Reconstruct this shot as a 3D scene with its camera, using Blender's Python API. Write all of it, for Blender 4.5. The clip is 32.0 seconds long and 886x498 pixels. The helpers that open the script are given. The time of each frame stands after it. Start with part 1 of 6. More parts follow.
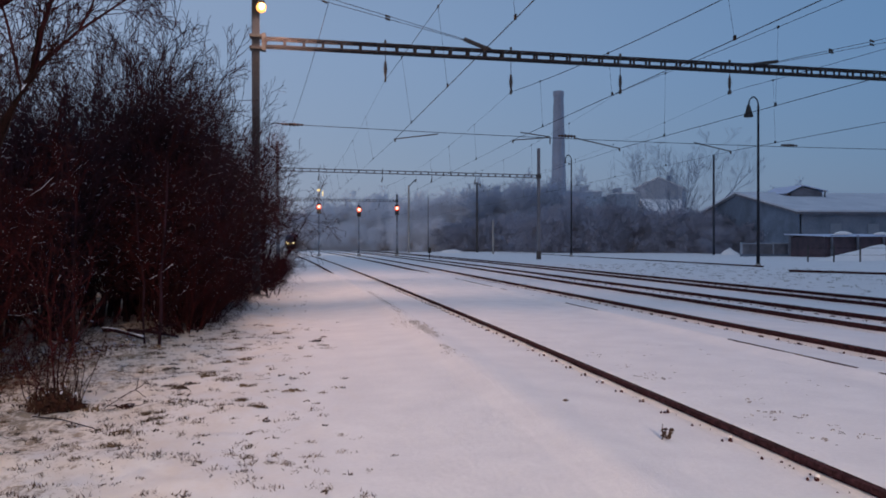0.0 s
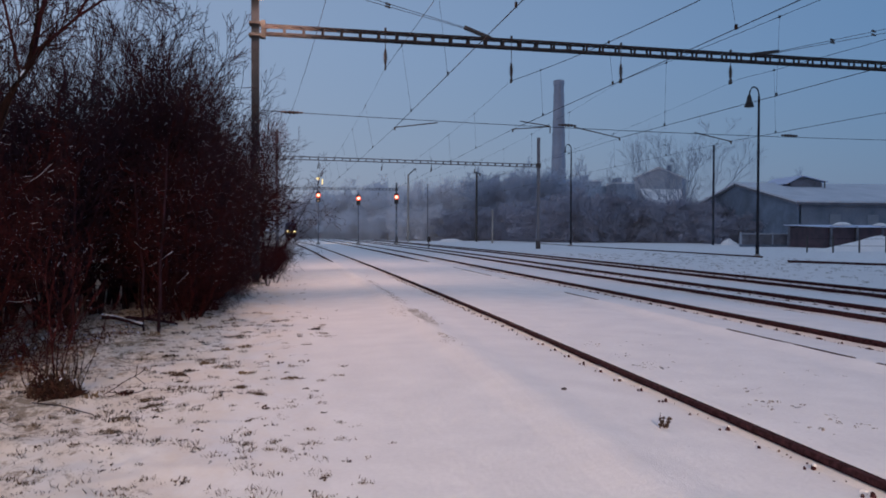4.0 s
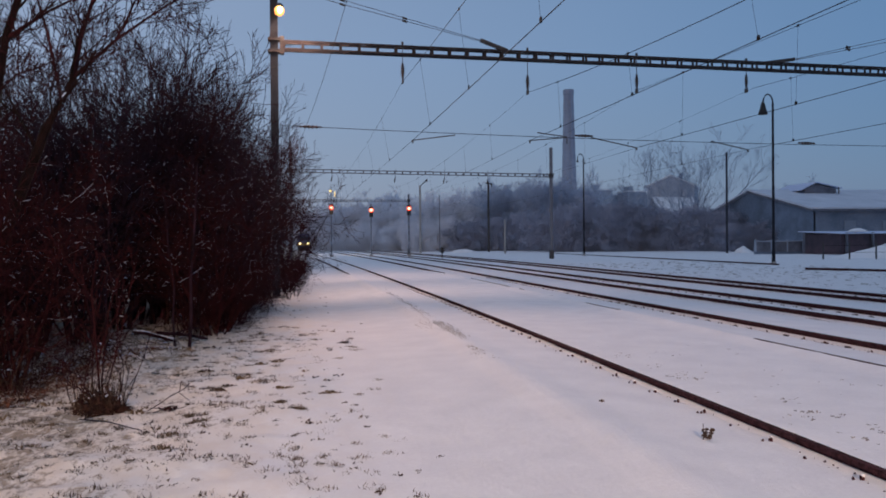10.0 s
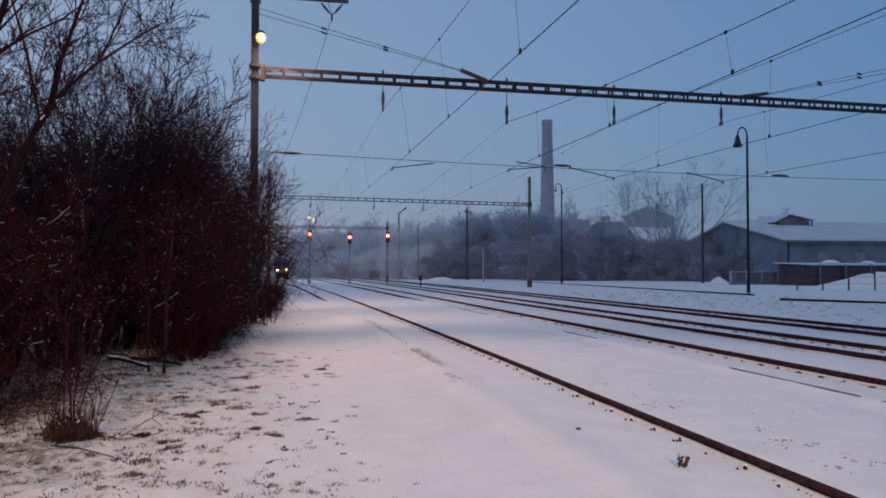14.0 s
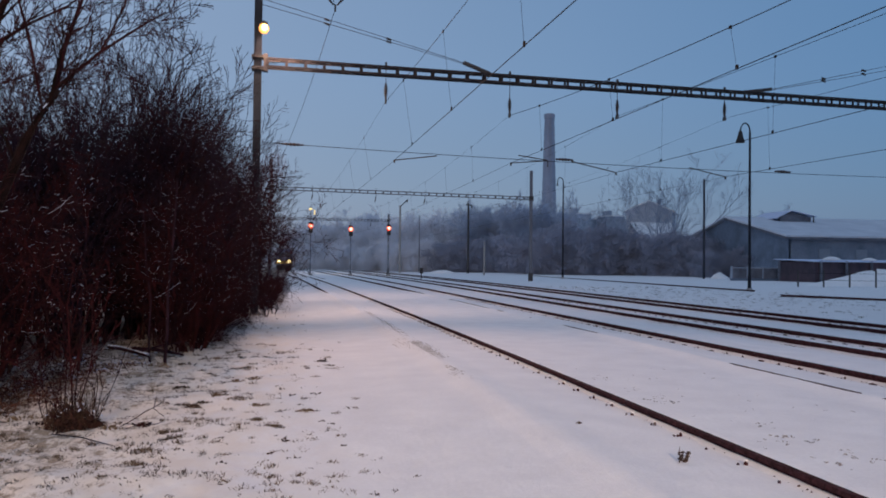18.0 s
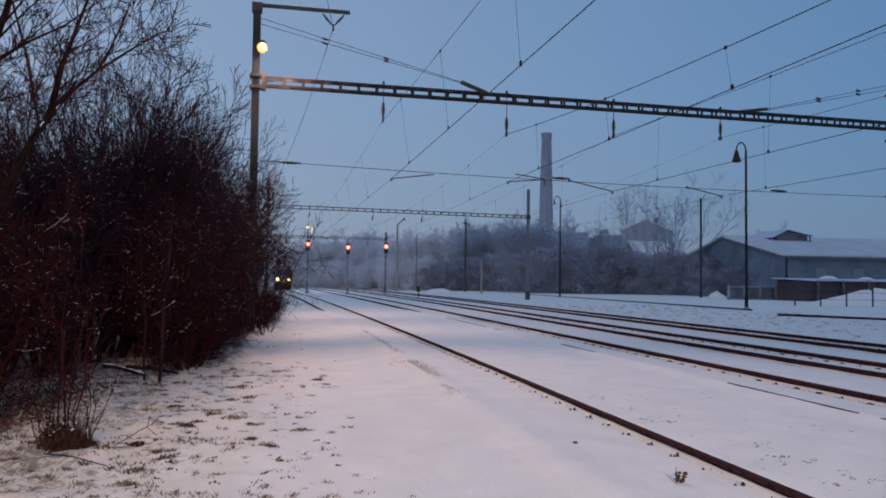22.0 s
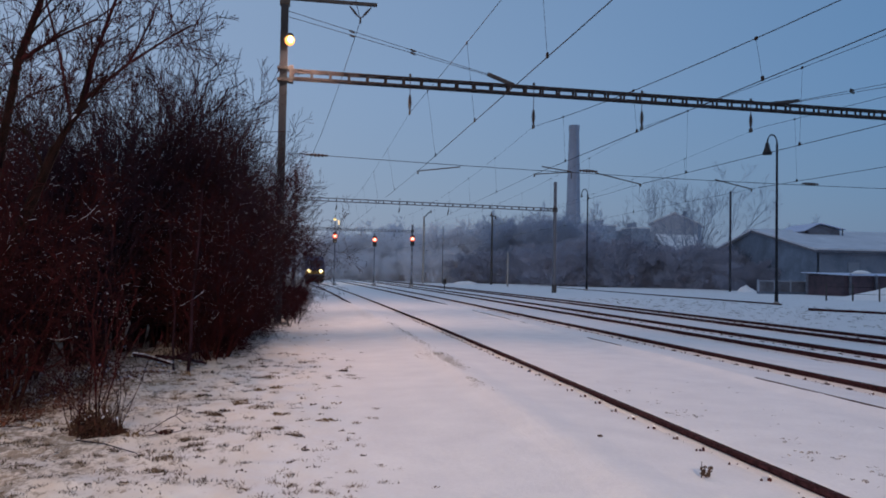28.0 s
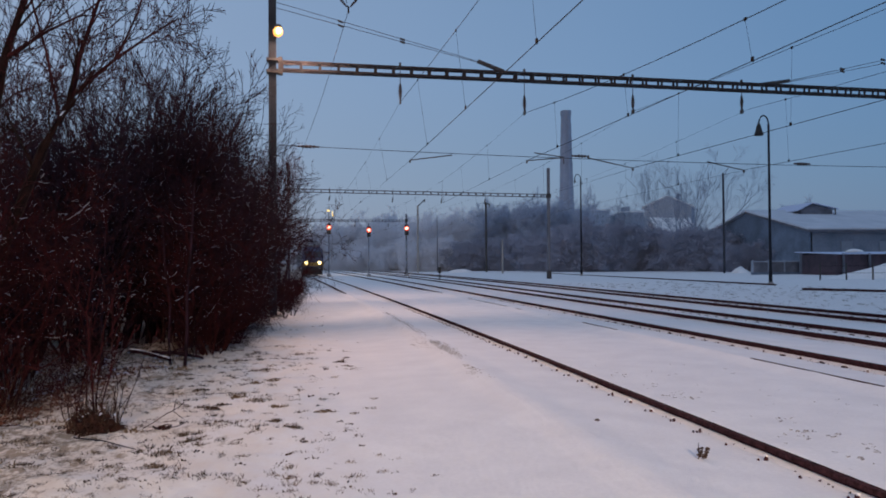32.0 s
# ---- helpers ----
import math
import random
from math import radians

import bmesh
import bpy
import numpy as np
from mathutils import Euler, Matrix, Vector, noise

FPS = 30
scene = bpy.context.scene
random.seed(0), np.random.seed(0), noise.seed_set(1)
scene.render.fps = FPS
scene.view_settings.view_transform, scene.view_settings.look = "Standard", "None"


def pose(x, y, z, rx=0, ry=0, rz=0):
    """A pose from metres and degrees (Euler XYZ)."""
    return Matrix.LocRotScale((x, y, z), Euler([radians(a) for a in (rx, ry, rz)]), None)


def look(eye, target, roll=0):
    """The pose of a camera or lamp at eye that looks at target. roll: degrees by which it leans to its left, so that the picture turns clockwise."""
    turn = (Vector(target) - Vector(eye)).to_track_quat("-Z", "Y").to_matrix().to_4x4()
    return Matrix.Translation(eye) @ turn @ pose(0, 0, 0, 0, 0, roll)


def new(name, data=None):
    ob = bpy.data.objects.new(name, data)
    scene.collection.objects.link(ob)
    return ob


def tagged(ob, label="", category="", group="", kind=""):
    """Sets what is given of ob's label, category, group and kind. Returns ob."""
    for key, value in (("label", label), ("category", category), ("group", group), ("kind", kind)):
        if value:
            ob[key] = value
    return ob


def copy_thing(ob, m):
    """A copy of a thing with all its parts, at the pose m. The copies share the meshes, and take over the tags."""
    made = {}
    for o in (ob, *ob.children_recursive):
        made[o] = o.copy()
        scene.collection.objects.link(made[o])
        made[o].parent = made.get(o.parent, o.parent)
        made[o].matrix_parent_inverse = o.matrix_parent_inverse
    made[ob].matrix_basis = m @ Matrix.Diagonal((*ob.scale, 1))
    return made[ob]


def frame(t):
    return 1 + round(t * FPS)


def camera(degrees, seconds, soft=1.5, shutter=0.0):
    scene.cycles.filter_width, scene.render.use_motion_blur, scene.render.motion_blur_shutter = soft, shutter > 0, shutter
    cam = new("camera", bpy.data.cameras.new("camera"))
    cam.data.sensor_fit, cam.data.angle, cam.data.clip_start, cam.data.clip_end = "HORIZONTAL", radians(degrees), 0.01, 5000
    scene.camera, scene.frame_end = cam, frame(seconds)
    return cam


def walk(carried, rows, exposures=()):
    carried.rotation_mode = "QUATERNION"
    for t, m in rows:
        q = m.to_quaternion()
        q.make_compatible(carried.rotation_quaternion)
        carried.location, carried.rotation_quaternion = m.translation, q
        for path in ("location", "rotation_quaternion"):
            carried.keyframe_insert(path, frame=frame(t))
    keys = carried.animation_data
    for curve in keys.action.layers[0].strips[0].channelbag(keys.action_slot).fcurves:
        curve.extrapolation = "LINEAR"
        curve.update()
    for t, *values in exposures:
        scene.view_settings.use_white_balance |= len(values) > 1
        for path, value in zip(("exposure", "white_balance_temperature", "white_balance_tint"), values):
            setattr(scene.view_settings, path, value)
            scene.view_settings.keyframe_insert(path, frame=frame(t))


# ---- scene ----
cam = camera(58.0, 32.0, soft=1.8)
PATH = [
    (0, (0.31, 0.071, 1.673), (0.661, 2.04, 1.659), -0.1),
    (0.5, (0.316, 0.07, 1.678), (0.661, 2.04, 1.665), 0.0),
    (1, (0.313, 0.075, 1.674), (0.655, 2.046, 1.651), 0.2),
    (1.5, (0.313, 0.065, 1.67), (0.663, 2.034, 1.641), 0.1),
    (2, (0.314, 0.075, 1.675), (0.654, 2.045, 1.637), 0.0),
    (2.5, (0.315, 0.076, 1.674), (0.659, 2.046, 1.645), 0.1),
    (3, (0.312, 0.074, 1.673), (0.663, 2.042, 1.644), 0.2),
    (3.5, (0.31, 0.073, 1.668), (0.661, 2.042, 1.631), 0.1),
    (5.5, (0.313, 0.07, 1.666), (0.676, 2.037, 1.619), 0.5),
    (6, (0.309, 0.072, 1.67), (0.677, 2.037, 1.613), 0.4),
    (6.5, (0.286, 0.027, 1.67), (0.636, 1.995, 1.621), 0.5),
    (7, (0.251, 0.018, 1.678), (0.567, 1.992, 1.62), 0.7),
    (7.5, (0.177, -0.008, 1.694), (0.467, 1.97, 1.643), 0.3),
    (8, (0.139, -0.008, 1.709), (0.468, 1.964, 1.69), -0.2),
    (8.5, (0.029, -0.005, 1.712), (0.345, 1.97, 1.678), 0.1),
    (9, (0.061, 0.013, 1.708), (0.37, 1.989, 1.684), -0.6),
    (9.5, (0.04, 0.032, 1.714), (0.354, 2.007, 1.707), -0.1),
    (10, (0.007, 0.013, 1.714), (0.333, 1.986, 1.699), -0.5),
    (10.5, (0.002, -0.008, 1.713), (0.309, 1.969, 1.709), -0.1),
    (11, (0.009, -0.011, 1.711), (0.351, 1.959, 1.717), 0.7),
    (11.5, (-0.002, -0.013, 1.71), (0.427, 1.939, 1.778), 0.7),
    (12, (-0.01, -0.013, 1.718), (0.418, 1.94, 1.787), 0.9),
    (12.5, (-0.007, -0.011, 1.708), (0.397, 1.946, 1.774), 0.7),
    (13, (-0.015, -0.019, 1.707), (0.36, 1.944, 1.778), 0.5),
    (13.5, (-0.001, -0.018, 1.704), (0.373, 1.946, 1.76), -0.0),
    (15.5, (0.002, -0.013, 1.7), (0.4, 1.946, 1.754), 0.5),
    (16, (-0.004, -0.004, 1.699), (0.391, 1.956, 1.743), 0.5),
    (16.5, (-0.012, -0.009, 1.701), (0.377, 1.953, 1.75), 0.5),
    (17, (0.0, 0.002, 1.7), (0.383, 1.965, 1.743), 0.5),
    (17.5, (-0.014, -0.004, 1.696), (0.374, 1.957, 1.747), 0.7),
    (18, (-0.013, -0.003, 1.699), (0.364, 1.96, 1.736), 0.6),
    (18.5, (-0.009, 0.002, 1.703), (0.364, 1.966, 1.749), 0.5),
    (19, (0.0, 0.0, 1.7), (0.381, 1.962, 1.763), 0.5),
    (19.5, (0.001, 0.004, 1.697), (0.377, 1.968, 1.753), 0.5),
    (20, (0.0, -0.004, 1.698), (0.382, 1.958, 1.759), 0.4),
    (20.5, (0.006, -0.001, 1.688), (0.39, 1.961, 1.749), 0.4),
    (21, (0.006, -0.001, 1.697), (0.384, 1.961, 1.777), 0.5),
    (21.5, (0.004, -0.006, 1.698), (0.387, 1.955, 1.777), 0.7),
    (22, (0.003, 0.003, 1.701), (0.386, 1.964, 1.784), 0.7),
    (22.5, (-0.006, 0.004, 1.703), (0.385, 1.964, 1.78), 0.7),
    (23, (-0.008, 0.006, 1.704), (0.376, 1.967, 1.78), 0.8),
    (23.5, (-0.008, 0.011, 1.704), (0.367, 1.975, 1.77), 0.7),
    (24, (-0.01, -0.006, 1.696), (0.36, 1.958, 1.761), 0.6),
    (24.5, (0.005, -0.002, 1.698), (0.379, 1.962, 1.758), 0.5),
    (25, (0.006, -0.004, 1.699), (0.388, 1.957, 1.78), 0.5),
    (25.5, (-0.003, -0.012, 1.701), (0.355, 1.954, 1.776), 0.6),
    (26, (-0.018, -0.02, 1.69), (0.3, 1.953, 1.757), 0.7),
    (26.5, (-0.002, -0.012, 1.697), (0.329, 1.96, 1.747), 1.0),
    (28.5, (0.016, -0.012, 1.697), (0.332, 1.962, 1.763), 1.0),
    (29, (0.005, -0.02, 1.687), (0.336, 1.952, 1.73), 0.8),
    (29.5, (0.027, -0.023, 1.692), (0.371, 1.947, 1.725), 0.5),
    (30, (0.016, -0.023, 1.701), (0.387, 1.942, 1.706), 0.3),
    (30.5, (0.022, -0.019, 1.688), (0.369, 1.95, 1.706), 0.4),
    (31, (0.027, -0.012, 1.691), (0.366, 1.959, 1.721), 0.2),
    (31.5, (0.02, -0.012, 1.695), (0.344, 1.961, 1.734), -0.2),
    (32, (0.027, -0.012, 1.698), (0.359, 1.96, 1.733), -0.4),
]
walk(cam, [(t, look(eye, target, roll)) for t, eye, target, roll in PATH], [(0, 0.03, 6600, 9.0), (11, 0.03, 6600, 9.0), (16, 0.05, 6460, 6.0), (32, 0.07, 6490, 6.5)])

# ---- world, sun, lamps, exposure ----
world = bpy.data.worlds.new("dusk_sky")
scene.world = world
world.use_nodes = True
wn, wl = world.node_tree.nodes, world.node_tree.links
wn.clear()
w_out = wn.new("ShaderNodeOutputWorld")
w_bg = wn.new("ShaderNodeBackground")
w_co = wn.new("ShaderNodeTexCoord")
w_sep = wn.new("ShaderNodeSeparateXYZ")
w_ramp = wn.new("ShaderNodeValToRGB")
w_sky = wn.new("ShaderNodeTexSky")
w_sky.sky_type, w_sky.sun_disc = "NISHITA", False
w_sky.sun_elevation, w_sky.sun_rotation = radians(4), radians(200)
w_noise = wn.new("ShaderNodeTexNoise")
w_noise.inputs["Scale"].default_value, w_noise.inputs["Detail"].default_value = 1.6, 3
w_mix = wn.new("ShaderNodeMixRGB")
w_mix.blend_type, w_mix.inputs[0].default_value = "MULTIPLY", 0.10
w_add = wn.new("ShaderNodeMixRGB")
w_add.blend_type, w_add.inputs[0].default_value = "ADD", 0.02
wl.new(w_co.outputs["Generated"], w_sep.inputs[0])
wl.new(w_co.outputs["Generated"], w_noise.inputs["Vector"])
wl.new(w_sep.outputs["Z"], w_ramp.inputs[0])
stops = w_ramp.color_ramp.elements
stops[0].position, stops[0].color = 0.0, (0.190, 0.276, 0.425, 1)
stops[1].position, stops[1].color = 1.0, (0.200, 0.285, 0.420, 1)
for at_z, rgb in ((0.10, (0.188, 0.289, 0.460)), (0.22, (0.190, 0.305, 0.495)), (0.36, (0.182, 0.297, 0.482)), (0.6, (0.190, 0.280, 0.430))):
    stops.new(at_z).color = (*rgb, 1)
w_side = wn.new("ShaderNodeMapRange")
w_side.inputs[1].default_value, w_side.inputs[2].default_value = -0.3, 0.72
w_hue = wn.new("ShaderNodeValToRGB")
w_hue.color_ramp.elements[0].color, w_hue.color_ramp.elements[1].color = (1.32, 1.08, 1.02, 1), (0.385, 0.59, 0.78, 1)
w_tone = wn.new("ShaderNodeMixRGB")
w_tone.blend_type, w_tone.inputs[0].default_value = "MULTIPLY", 1.0
wl.new(w_sep.outputs["X"], w_side.inputs[0])
wl.new(w_side.outputs[0], w_hue.inputs[0])
wl.new(w_hue.outputs[0], w_tone.inputs[2])
wl.new(w_ramp.outputs[0], w_tone.inputs[1])
wl.new(w_tone.outputs[0], w_mix.inputs[1])
wl.new(w_noise.outputs[0], w_mix.inputs[2])
wl.new(w_mix.outputs[0], w_add.inputs[1])
wl.new(w_sky.outputs[0], w_add.inputs[2])
wl.new(w_add.outputs[0], w_bg.inputs[0])
w_bg.inputs[1].default_value = 1.0
wl.new(w_bg.outputs[0], w_out.inputs[0])

sun = new("sun", bpy.data.lights.new("sun", "SUN"))
sun.data.energy, sun.data.angle, sun.data.color = 0.10, radians(60), (0.80, 0.88, 1.0)
sun.matrix_world = look((0, 0, 50), (-8, 30, 0))

LAMP = (-0.97, 27.72, 9.74)
FAR_LAMP = (3.15, 127.2, 10.1)
flood = new("floodlight_beam", bpy.data.lights.new("floodlight_beam", "SPOT"))
flood.data.energy, flood.data.color = 6000, (1.0, 0.58, 0.42)
flood.data.spot_size, flood.data.spot_blend, flood.data.shadow_soft_size = radians(122), 1.0, 0.09
flood.matrix_world = look((LAMP[0] + 0.12, LAMP[1] - 0.30, LAMP[2] - 0.05), (3.6, -6.0, 6.0))
# two added spots beside the mast lamp, standing in for its spread of light
for beam_name, power, wide, ahead, soft, target in (("floodlight_ahead", 9500, 88, 0.95, 0.25, (8.0, 90.0, 0.0)), ("floodlight_below", 3000, 150, 0.10, 1.0, (2.0, 35.0, 0.0))):
    spill = new(beam_name, bpy.data.lights.new(beam_name, "SPOT"))
    spill.data.energy, spill.data.color, spill.data.shadow_soft_size = power, (1.0, 0.60, 0.44), soft
    spill.data.spot_size, spill.data.spot_blend = radians(wide), 1.0
    spill.matrix_world = look((LAMP[0] + 0.50, LAMP[1] + ahead, LAMP[2] - 0.12), target)
far_bulb = new("yard_lamp_light", bpy.data.lights.new("yard_lamp_light", "POINT"))
far_bulb.data.energy, far_bulb.data.color, far_bulb.data.shadow_soft_size = 1500, (1.0, 0.72, 0.52), 0.06
far_bulb.location = (FAR_LAMP[0], FAR_LAMP[1] + 2.0, FAR_LAMP[2] + 0.08)

# unseen twin lamp on a portal behind the camera, added to warm the foreground
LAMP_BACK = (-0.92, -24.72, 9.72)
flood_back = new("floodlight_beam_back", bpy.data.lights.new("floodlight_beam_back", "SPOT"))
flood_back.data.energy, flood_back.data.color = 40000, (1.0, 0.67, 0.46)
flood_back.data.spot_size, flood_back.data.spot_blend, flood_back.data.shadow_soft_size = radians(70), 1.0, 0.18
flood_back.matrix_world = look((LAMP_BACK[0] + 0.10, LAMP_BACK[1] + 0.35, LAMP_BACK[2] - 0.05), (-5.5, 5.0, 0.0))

# ---- materials ----


def material(name, base, rough=0.7, metal=0.0, var=0.25, scale=6.0, second=None, fine=60.0, bump=0.15, glow=None, strength=0.0, spec=0.35):
    """A surface with stains at one scale, grain at another, and relief."""
    m = bpy.data.materials.new(name)
    m.use_nodes = True
    n, l = m.node_tree.nodes, m.node_tree.links
    b = n["Principled BSDF"]
    b.inputs["Roughness"].default_value, b.inputs["Metallic"].default_value = rough, metal
    b.inputs["Specular IOR Level"].default_value = spec
    co = n.new("ShaderNodeTexCoord")
    big = n.new("ShaderNodeTexNoise")
    big.inputs["Scale"].default_value, big.inputs["Detail"].default_value = scale, 4
    grain = n.new("ShaderNodeTexNoise")
    grain.inputs["Scale"].default_value, grain.inputs["Detail"].default_value = fine, 3
    ramp = n.new("ShaderNodeValToRGB")
    dark = tuple(c * (1 - var) for c in base)
    light = second or tuple(min(1, c * (1 + var)) for c in base)
    ramp.color_ramp.elements[0].position, ramp.color_ramp.elements[0].color = 0.35, (*dark, 1)
    ramp.color_ramp.elements[1].position, ramp.color_ramp.elements[1].color = 0.68, (*light, 1)
    mixed = n.new("ShaderNodeMath")
    mixed.operation = "MULTIPLY_ADD"
    mixed.inputs[1].default_value = 0.35
    half = n.new("ShaderNodeMath")
    half.operation, half.inputs[1].default_value = "MULTIPLY", 0.65
    for src in (big, grain):
        l.new(co.outputs["Object"], src.inputs["Vector"])
    l.new(big.outputs[0], half.inputs[0])
    l.new(grain.outputs[0], mixed.inputs[0])
    l.new(half.outputs[0], mixed.inputs[2])
    l.new(mixed.outputs[0], ramp.inputs[0])
    l.new(ramp.outputs[0], b.inputs["Base Color"])
    if bump:
        bp = n.new("ShaderNodeBump")
        bp.inputs["Strength"].default_value, bp.inputs["Distance"].default_value = bump, 0.02
        l.new(grain.outputs[0], bp.inputs["Height"])
        l.new(bp.outputs[0], b.inputs["Normal"])
    if glow:
        b.inputs["Emission Color"].default_value, b.inputs["Emission Strength"].default_value = (*glow, 1), strength
    return m


SNOW = material("snow", (0.80, 0.81, 0.84), 0.75, 0, 0.05, 1.5, (0.86, 0.87, 0.89), 25, 0.25, spec=0.2)
# roof snow darkened and blued: the weaker light there is in its colour
ROOF_SNOW = material("dimmed_roof_snow", (0.55, 0.60, 0.68), 0.8, 0, 0.12, 0.35, (0.64, 0.68, 0.75), 6, 0.2, spec=0.2)
# snow on twigs and low roofs, with a bluish shade in its colour
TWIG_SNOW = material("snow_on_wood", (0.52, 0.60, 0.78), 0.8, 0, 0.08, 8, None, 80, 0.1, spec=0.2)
BARK = material("dark_bark", (0.0150, 0.0028, 0.0046), 0.9, 0, 0.5, 5, (0.038, 0.0074, 0.0105), 70, 0.4, spec=0.1)
BARK_GREY = material("grey_bark", (0.0105, 0.0050, 0.0095), 0.9, 0, 0.45, 4, (0.029, 0.0140, 0.0260), 60, 0.5, spec=0.1)
BARK_TREE = material("red_brown_bark", (0.0150, 0.0042, 0.0066), 0.9, 0, 0.5, 4, (0.036, 0.0105, 0.0150), 60, 0.5, spec=0.1)
# trunk bark, darker than that of the limbs
BARK_DARK = material("near_black_bark", (0.0055, 0.0028, 0.0034), 0.9, 0, 0.5, 6, (0.0150, 0.0072, 0.0085), 70, 0.7, spec=0.1)
STRAW = material("dry_grass", (0.13, 0.095, 0.065), 0.85, 0, 0.4, 9, None, 90, 0.1)
TURF = material("dark_dead_turf", (0.085, 0.062, 0.046), 0.9, 0, 0.4, 9, None, 90, 0.1)
WEED = material("dead_weed", (0.05, 0.032, 0.024), 0.9, 0, 0.4, 9, None, 90, 0.1)
FROSTED_WEED = material("frosted_weed", (0.20, 0.18, 0.18), 0.9, 0, 0.4, 9, (0.38, 0.36, 0.36), 60, 0.1)
LITTER = material("dead_leaves", (0.026, 0.0095, 0.008), 0.9, 0, 0.5, 9, None, 60, 0.2)
FALLEN = material("fallen_leaves", (0.075, 0.026, 0.018), 0.9, 0, 0.5, 9, (0.15, 0.062, 0.04), 60, 0.2)
RUST = material("rusty_rail", (0.025, 0.0088, 0.0120), 0.95, 0.0, 0.5, 14, (0.088, 0.0360, 0.0420), 45, 0.8, spec=0.08)
STEEL = material("weathered_steel", (0.055, 0.053, 0.055), 0.75, 0.1, 0.3, 4, None, 60, 0.2)
PAINTED = material("grey_painted_steel", (0.090, 0.090, 0.096), 0.75, 0.1, 0.3, 3, None, 40, 0.2)
MAST_STEEL = material("dark_painted_steel", (0.027, 0.032, 0.042), 0.8, 0.0, 0.3, 1.2, None, 40, 0.2, spec=0.2)
BEAM_STEEL = material("dark_beam_steel", (0.034, 0.030, 0.032), 0.85, 0.0, 0.35, 4, None, 60, 0.2, spec=0.15)
# steel of the far masts and beams, lightened to carry the haze
FAR_STEEL = material("haze_pale_steel", (0.135, 0.145, 0.17), 0.85, 0.0, 0.25, 1.5, None, 20, 0.1, spec=0.15)
WIRE = material("bronze_wire", (0.012, 0.012, 0.014), 0.9, 0, 0.2, 5, None, 50, 0, spec=0.1)
DARK_POLE = material("dark_blue_grey_paint", (0.018, 0.020, 0.028), 0.8, 0.0, 0.3, 2, None, 40, 0.1, spec=0.15)
# pole paint greyed for the haze in front of it
GREY_POLE = material("haze_grey_pole_paint", (0.040, 0.045, 0.060), 0.85, 0.0, 0.3, 2, None, 40, 0.1, spec=0.15)
PORCELAIN = material("brown_porcelain", (0.035, 0.022, 0.02), 0.3, 0, 0.2, 5, None, 40, 0, spec=0.5)
CONCRETE = material("concrete", (0.30, 0.29, 0.28), 0.85, 0, 0.25, 1.5, None, 30, 0.4)
# chimney, far plaster and panel: bluish haze is mixed into these colours
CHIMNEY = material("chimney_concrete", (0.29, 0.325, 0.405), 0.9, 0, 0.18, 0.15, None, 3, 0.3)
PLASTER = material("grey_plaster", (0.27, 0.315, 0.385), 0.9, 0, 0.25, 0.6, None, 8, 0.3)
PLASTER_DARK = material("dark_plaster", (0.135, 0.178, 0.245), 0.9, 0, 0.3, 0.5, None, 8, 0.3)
DARK_WOOD = material("weathered_boards", (0.12, 0.13, 0.16), 0.85, 0, 0.4, 1.2, None, 12, 0.4)
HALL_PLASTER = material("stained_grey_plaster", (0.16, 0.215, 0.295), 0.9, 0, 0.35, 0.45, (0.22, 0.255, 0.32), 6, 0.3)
PANEL = material("pale_panel", (0.46, 0.50, 0.57), 0.85, 0, 0.2, 0.3, None, 5, 0.2)
GLASS_DARK = material("dark_window", (0.03, 0.035, 0.045), 0.15, 0, 0.1, 3, None, 20, 0, spec=0.6)
# far windows lightened almost to the walls, as haze would leave them
FAR_GLASS = material("dull_window", (0.20, 0.235, 0.29), 0.4, 0, 0.1, 3, None, 20, 0)
# twigs and bark of the tree belt: haze is put into the base colours
FAR_TWIG = material("haze_grey_twigs", (0.44, 0.51, 0.63), 0.95, 0, 0.06, 0.3, (0.49, 0.56, 0.68), 4, 0, spec=0.05)
NEAR_TWIG = material("haze_brown_grey_twigs", (0.33, 0.375, 0.48), 0.95, 0, 0.10, 0.25, (0.40, 0.41, 0.50), 4, 0, spec=0.05)
HAZE_TWIG = material("haze_white_twigs", (0.70, 0.73, 0.80), 0.95, 0, 0.04, 0.3, (0.74, 0.77, 0.84), 4, 0, spec=0.05)
HAZE_BARK = material("haze_grey_bark", (0.27, 0.32, 0.41), 0.95, 0, 0.2, 0.3, None, 4, 0, spec=0.05)
BLACK = material("black_housing", (0.02, 0.02, 0.022), 0.6, 0, 0.2, 5, None, 40, 0)
RED_BOARDS = material("faded_red_boards", (0.080, 0.073, 0.098), 0.9, 0, 0.5, 0.8, (0.112, 0.076, 0.096), 12, 0.3)
BLUE_PAINT = material("blue_loco_paint", (0.045, 0.060, 0.125), 0.45, 0, 0.25, 1.5, None, 30, 0.1, spec=0.5)
GREY_PAINT = material("grey_loco_paint", (0.20, 0.20, 0.21), 0.5, 0, 0.2, 1.5, None, 30, 0.1)
YELLOW_PAINT = material("yellow_loco_paint", (0.34, 0.215, 0.045), 0.5, 0, 0.25, 1.5, None, 30, 0.1)
RED_GLOW = material("red_signal_light", (0.5, 0.03, 0.01), 0.4, 0, 0, 5, None, 40, 0, (1.0, 0.07, 0.025), 1.6)
RED_CORE = material("red_signal_core", (0.9, 0.5, 0.4), 0.4, 0, 0, 5, None, 40, 0, (1.0, 0.62, 0.40), 3.0)
# emission for the orange halo of the lamp
SODIUM_RIM = material("sodium_halo", (0.9, 0.5, 0.2), 0.5, 0, 0, 5, None, 40, 0, (1.0, 0.40, 0.09), 1.8)
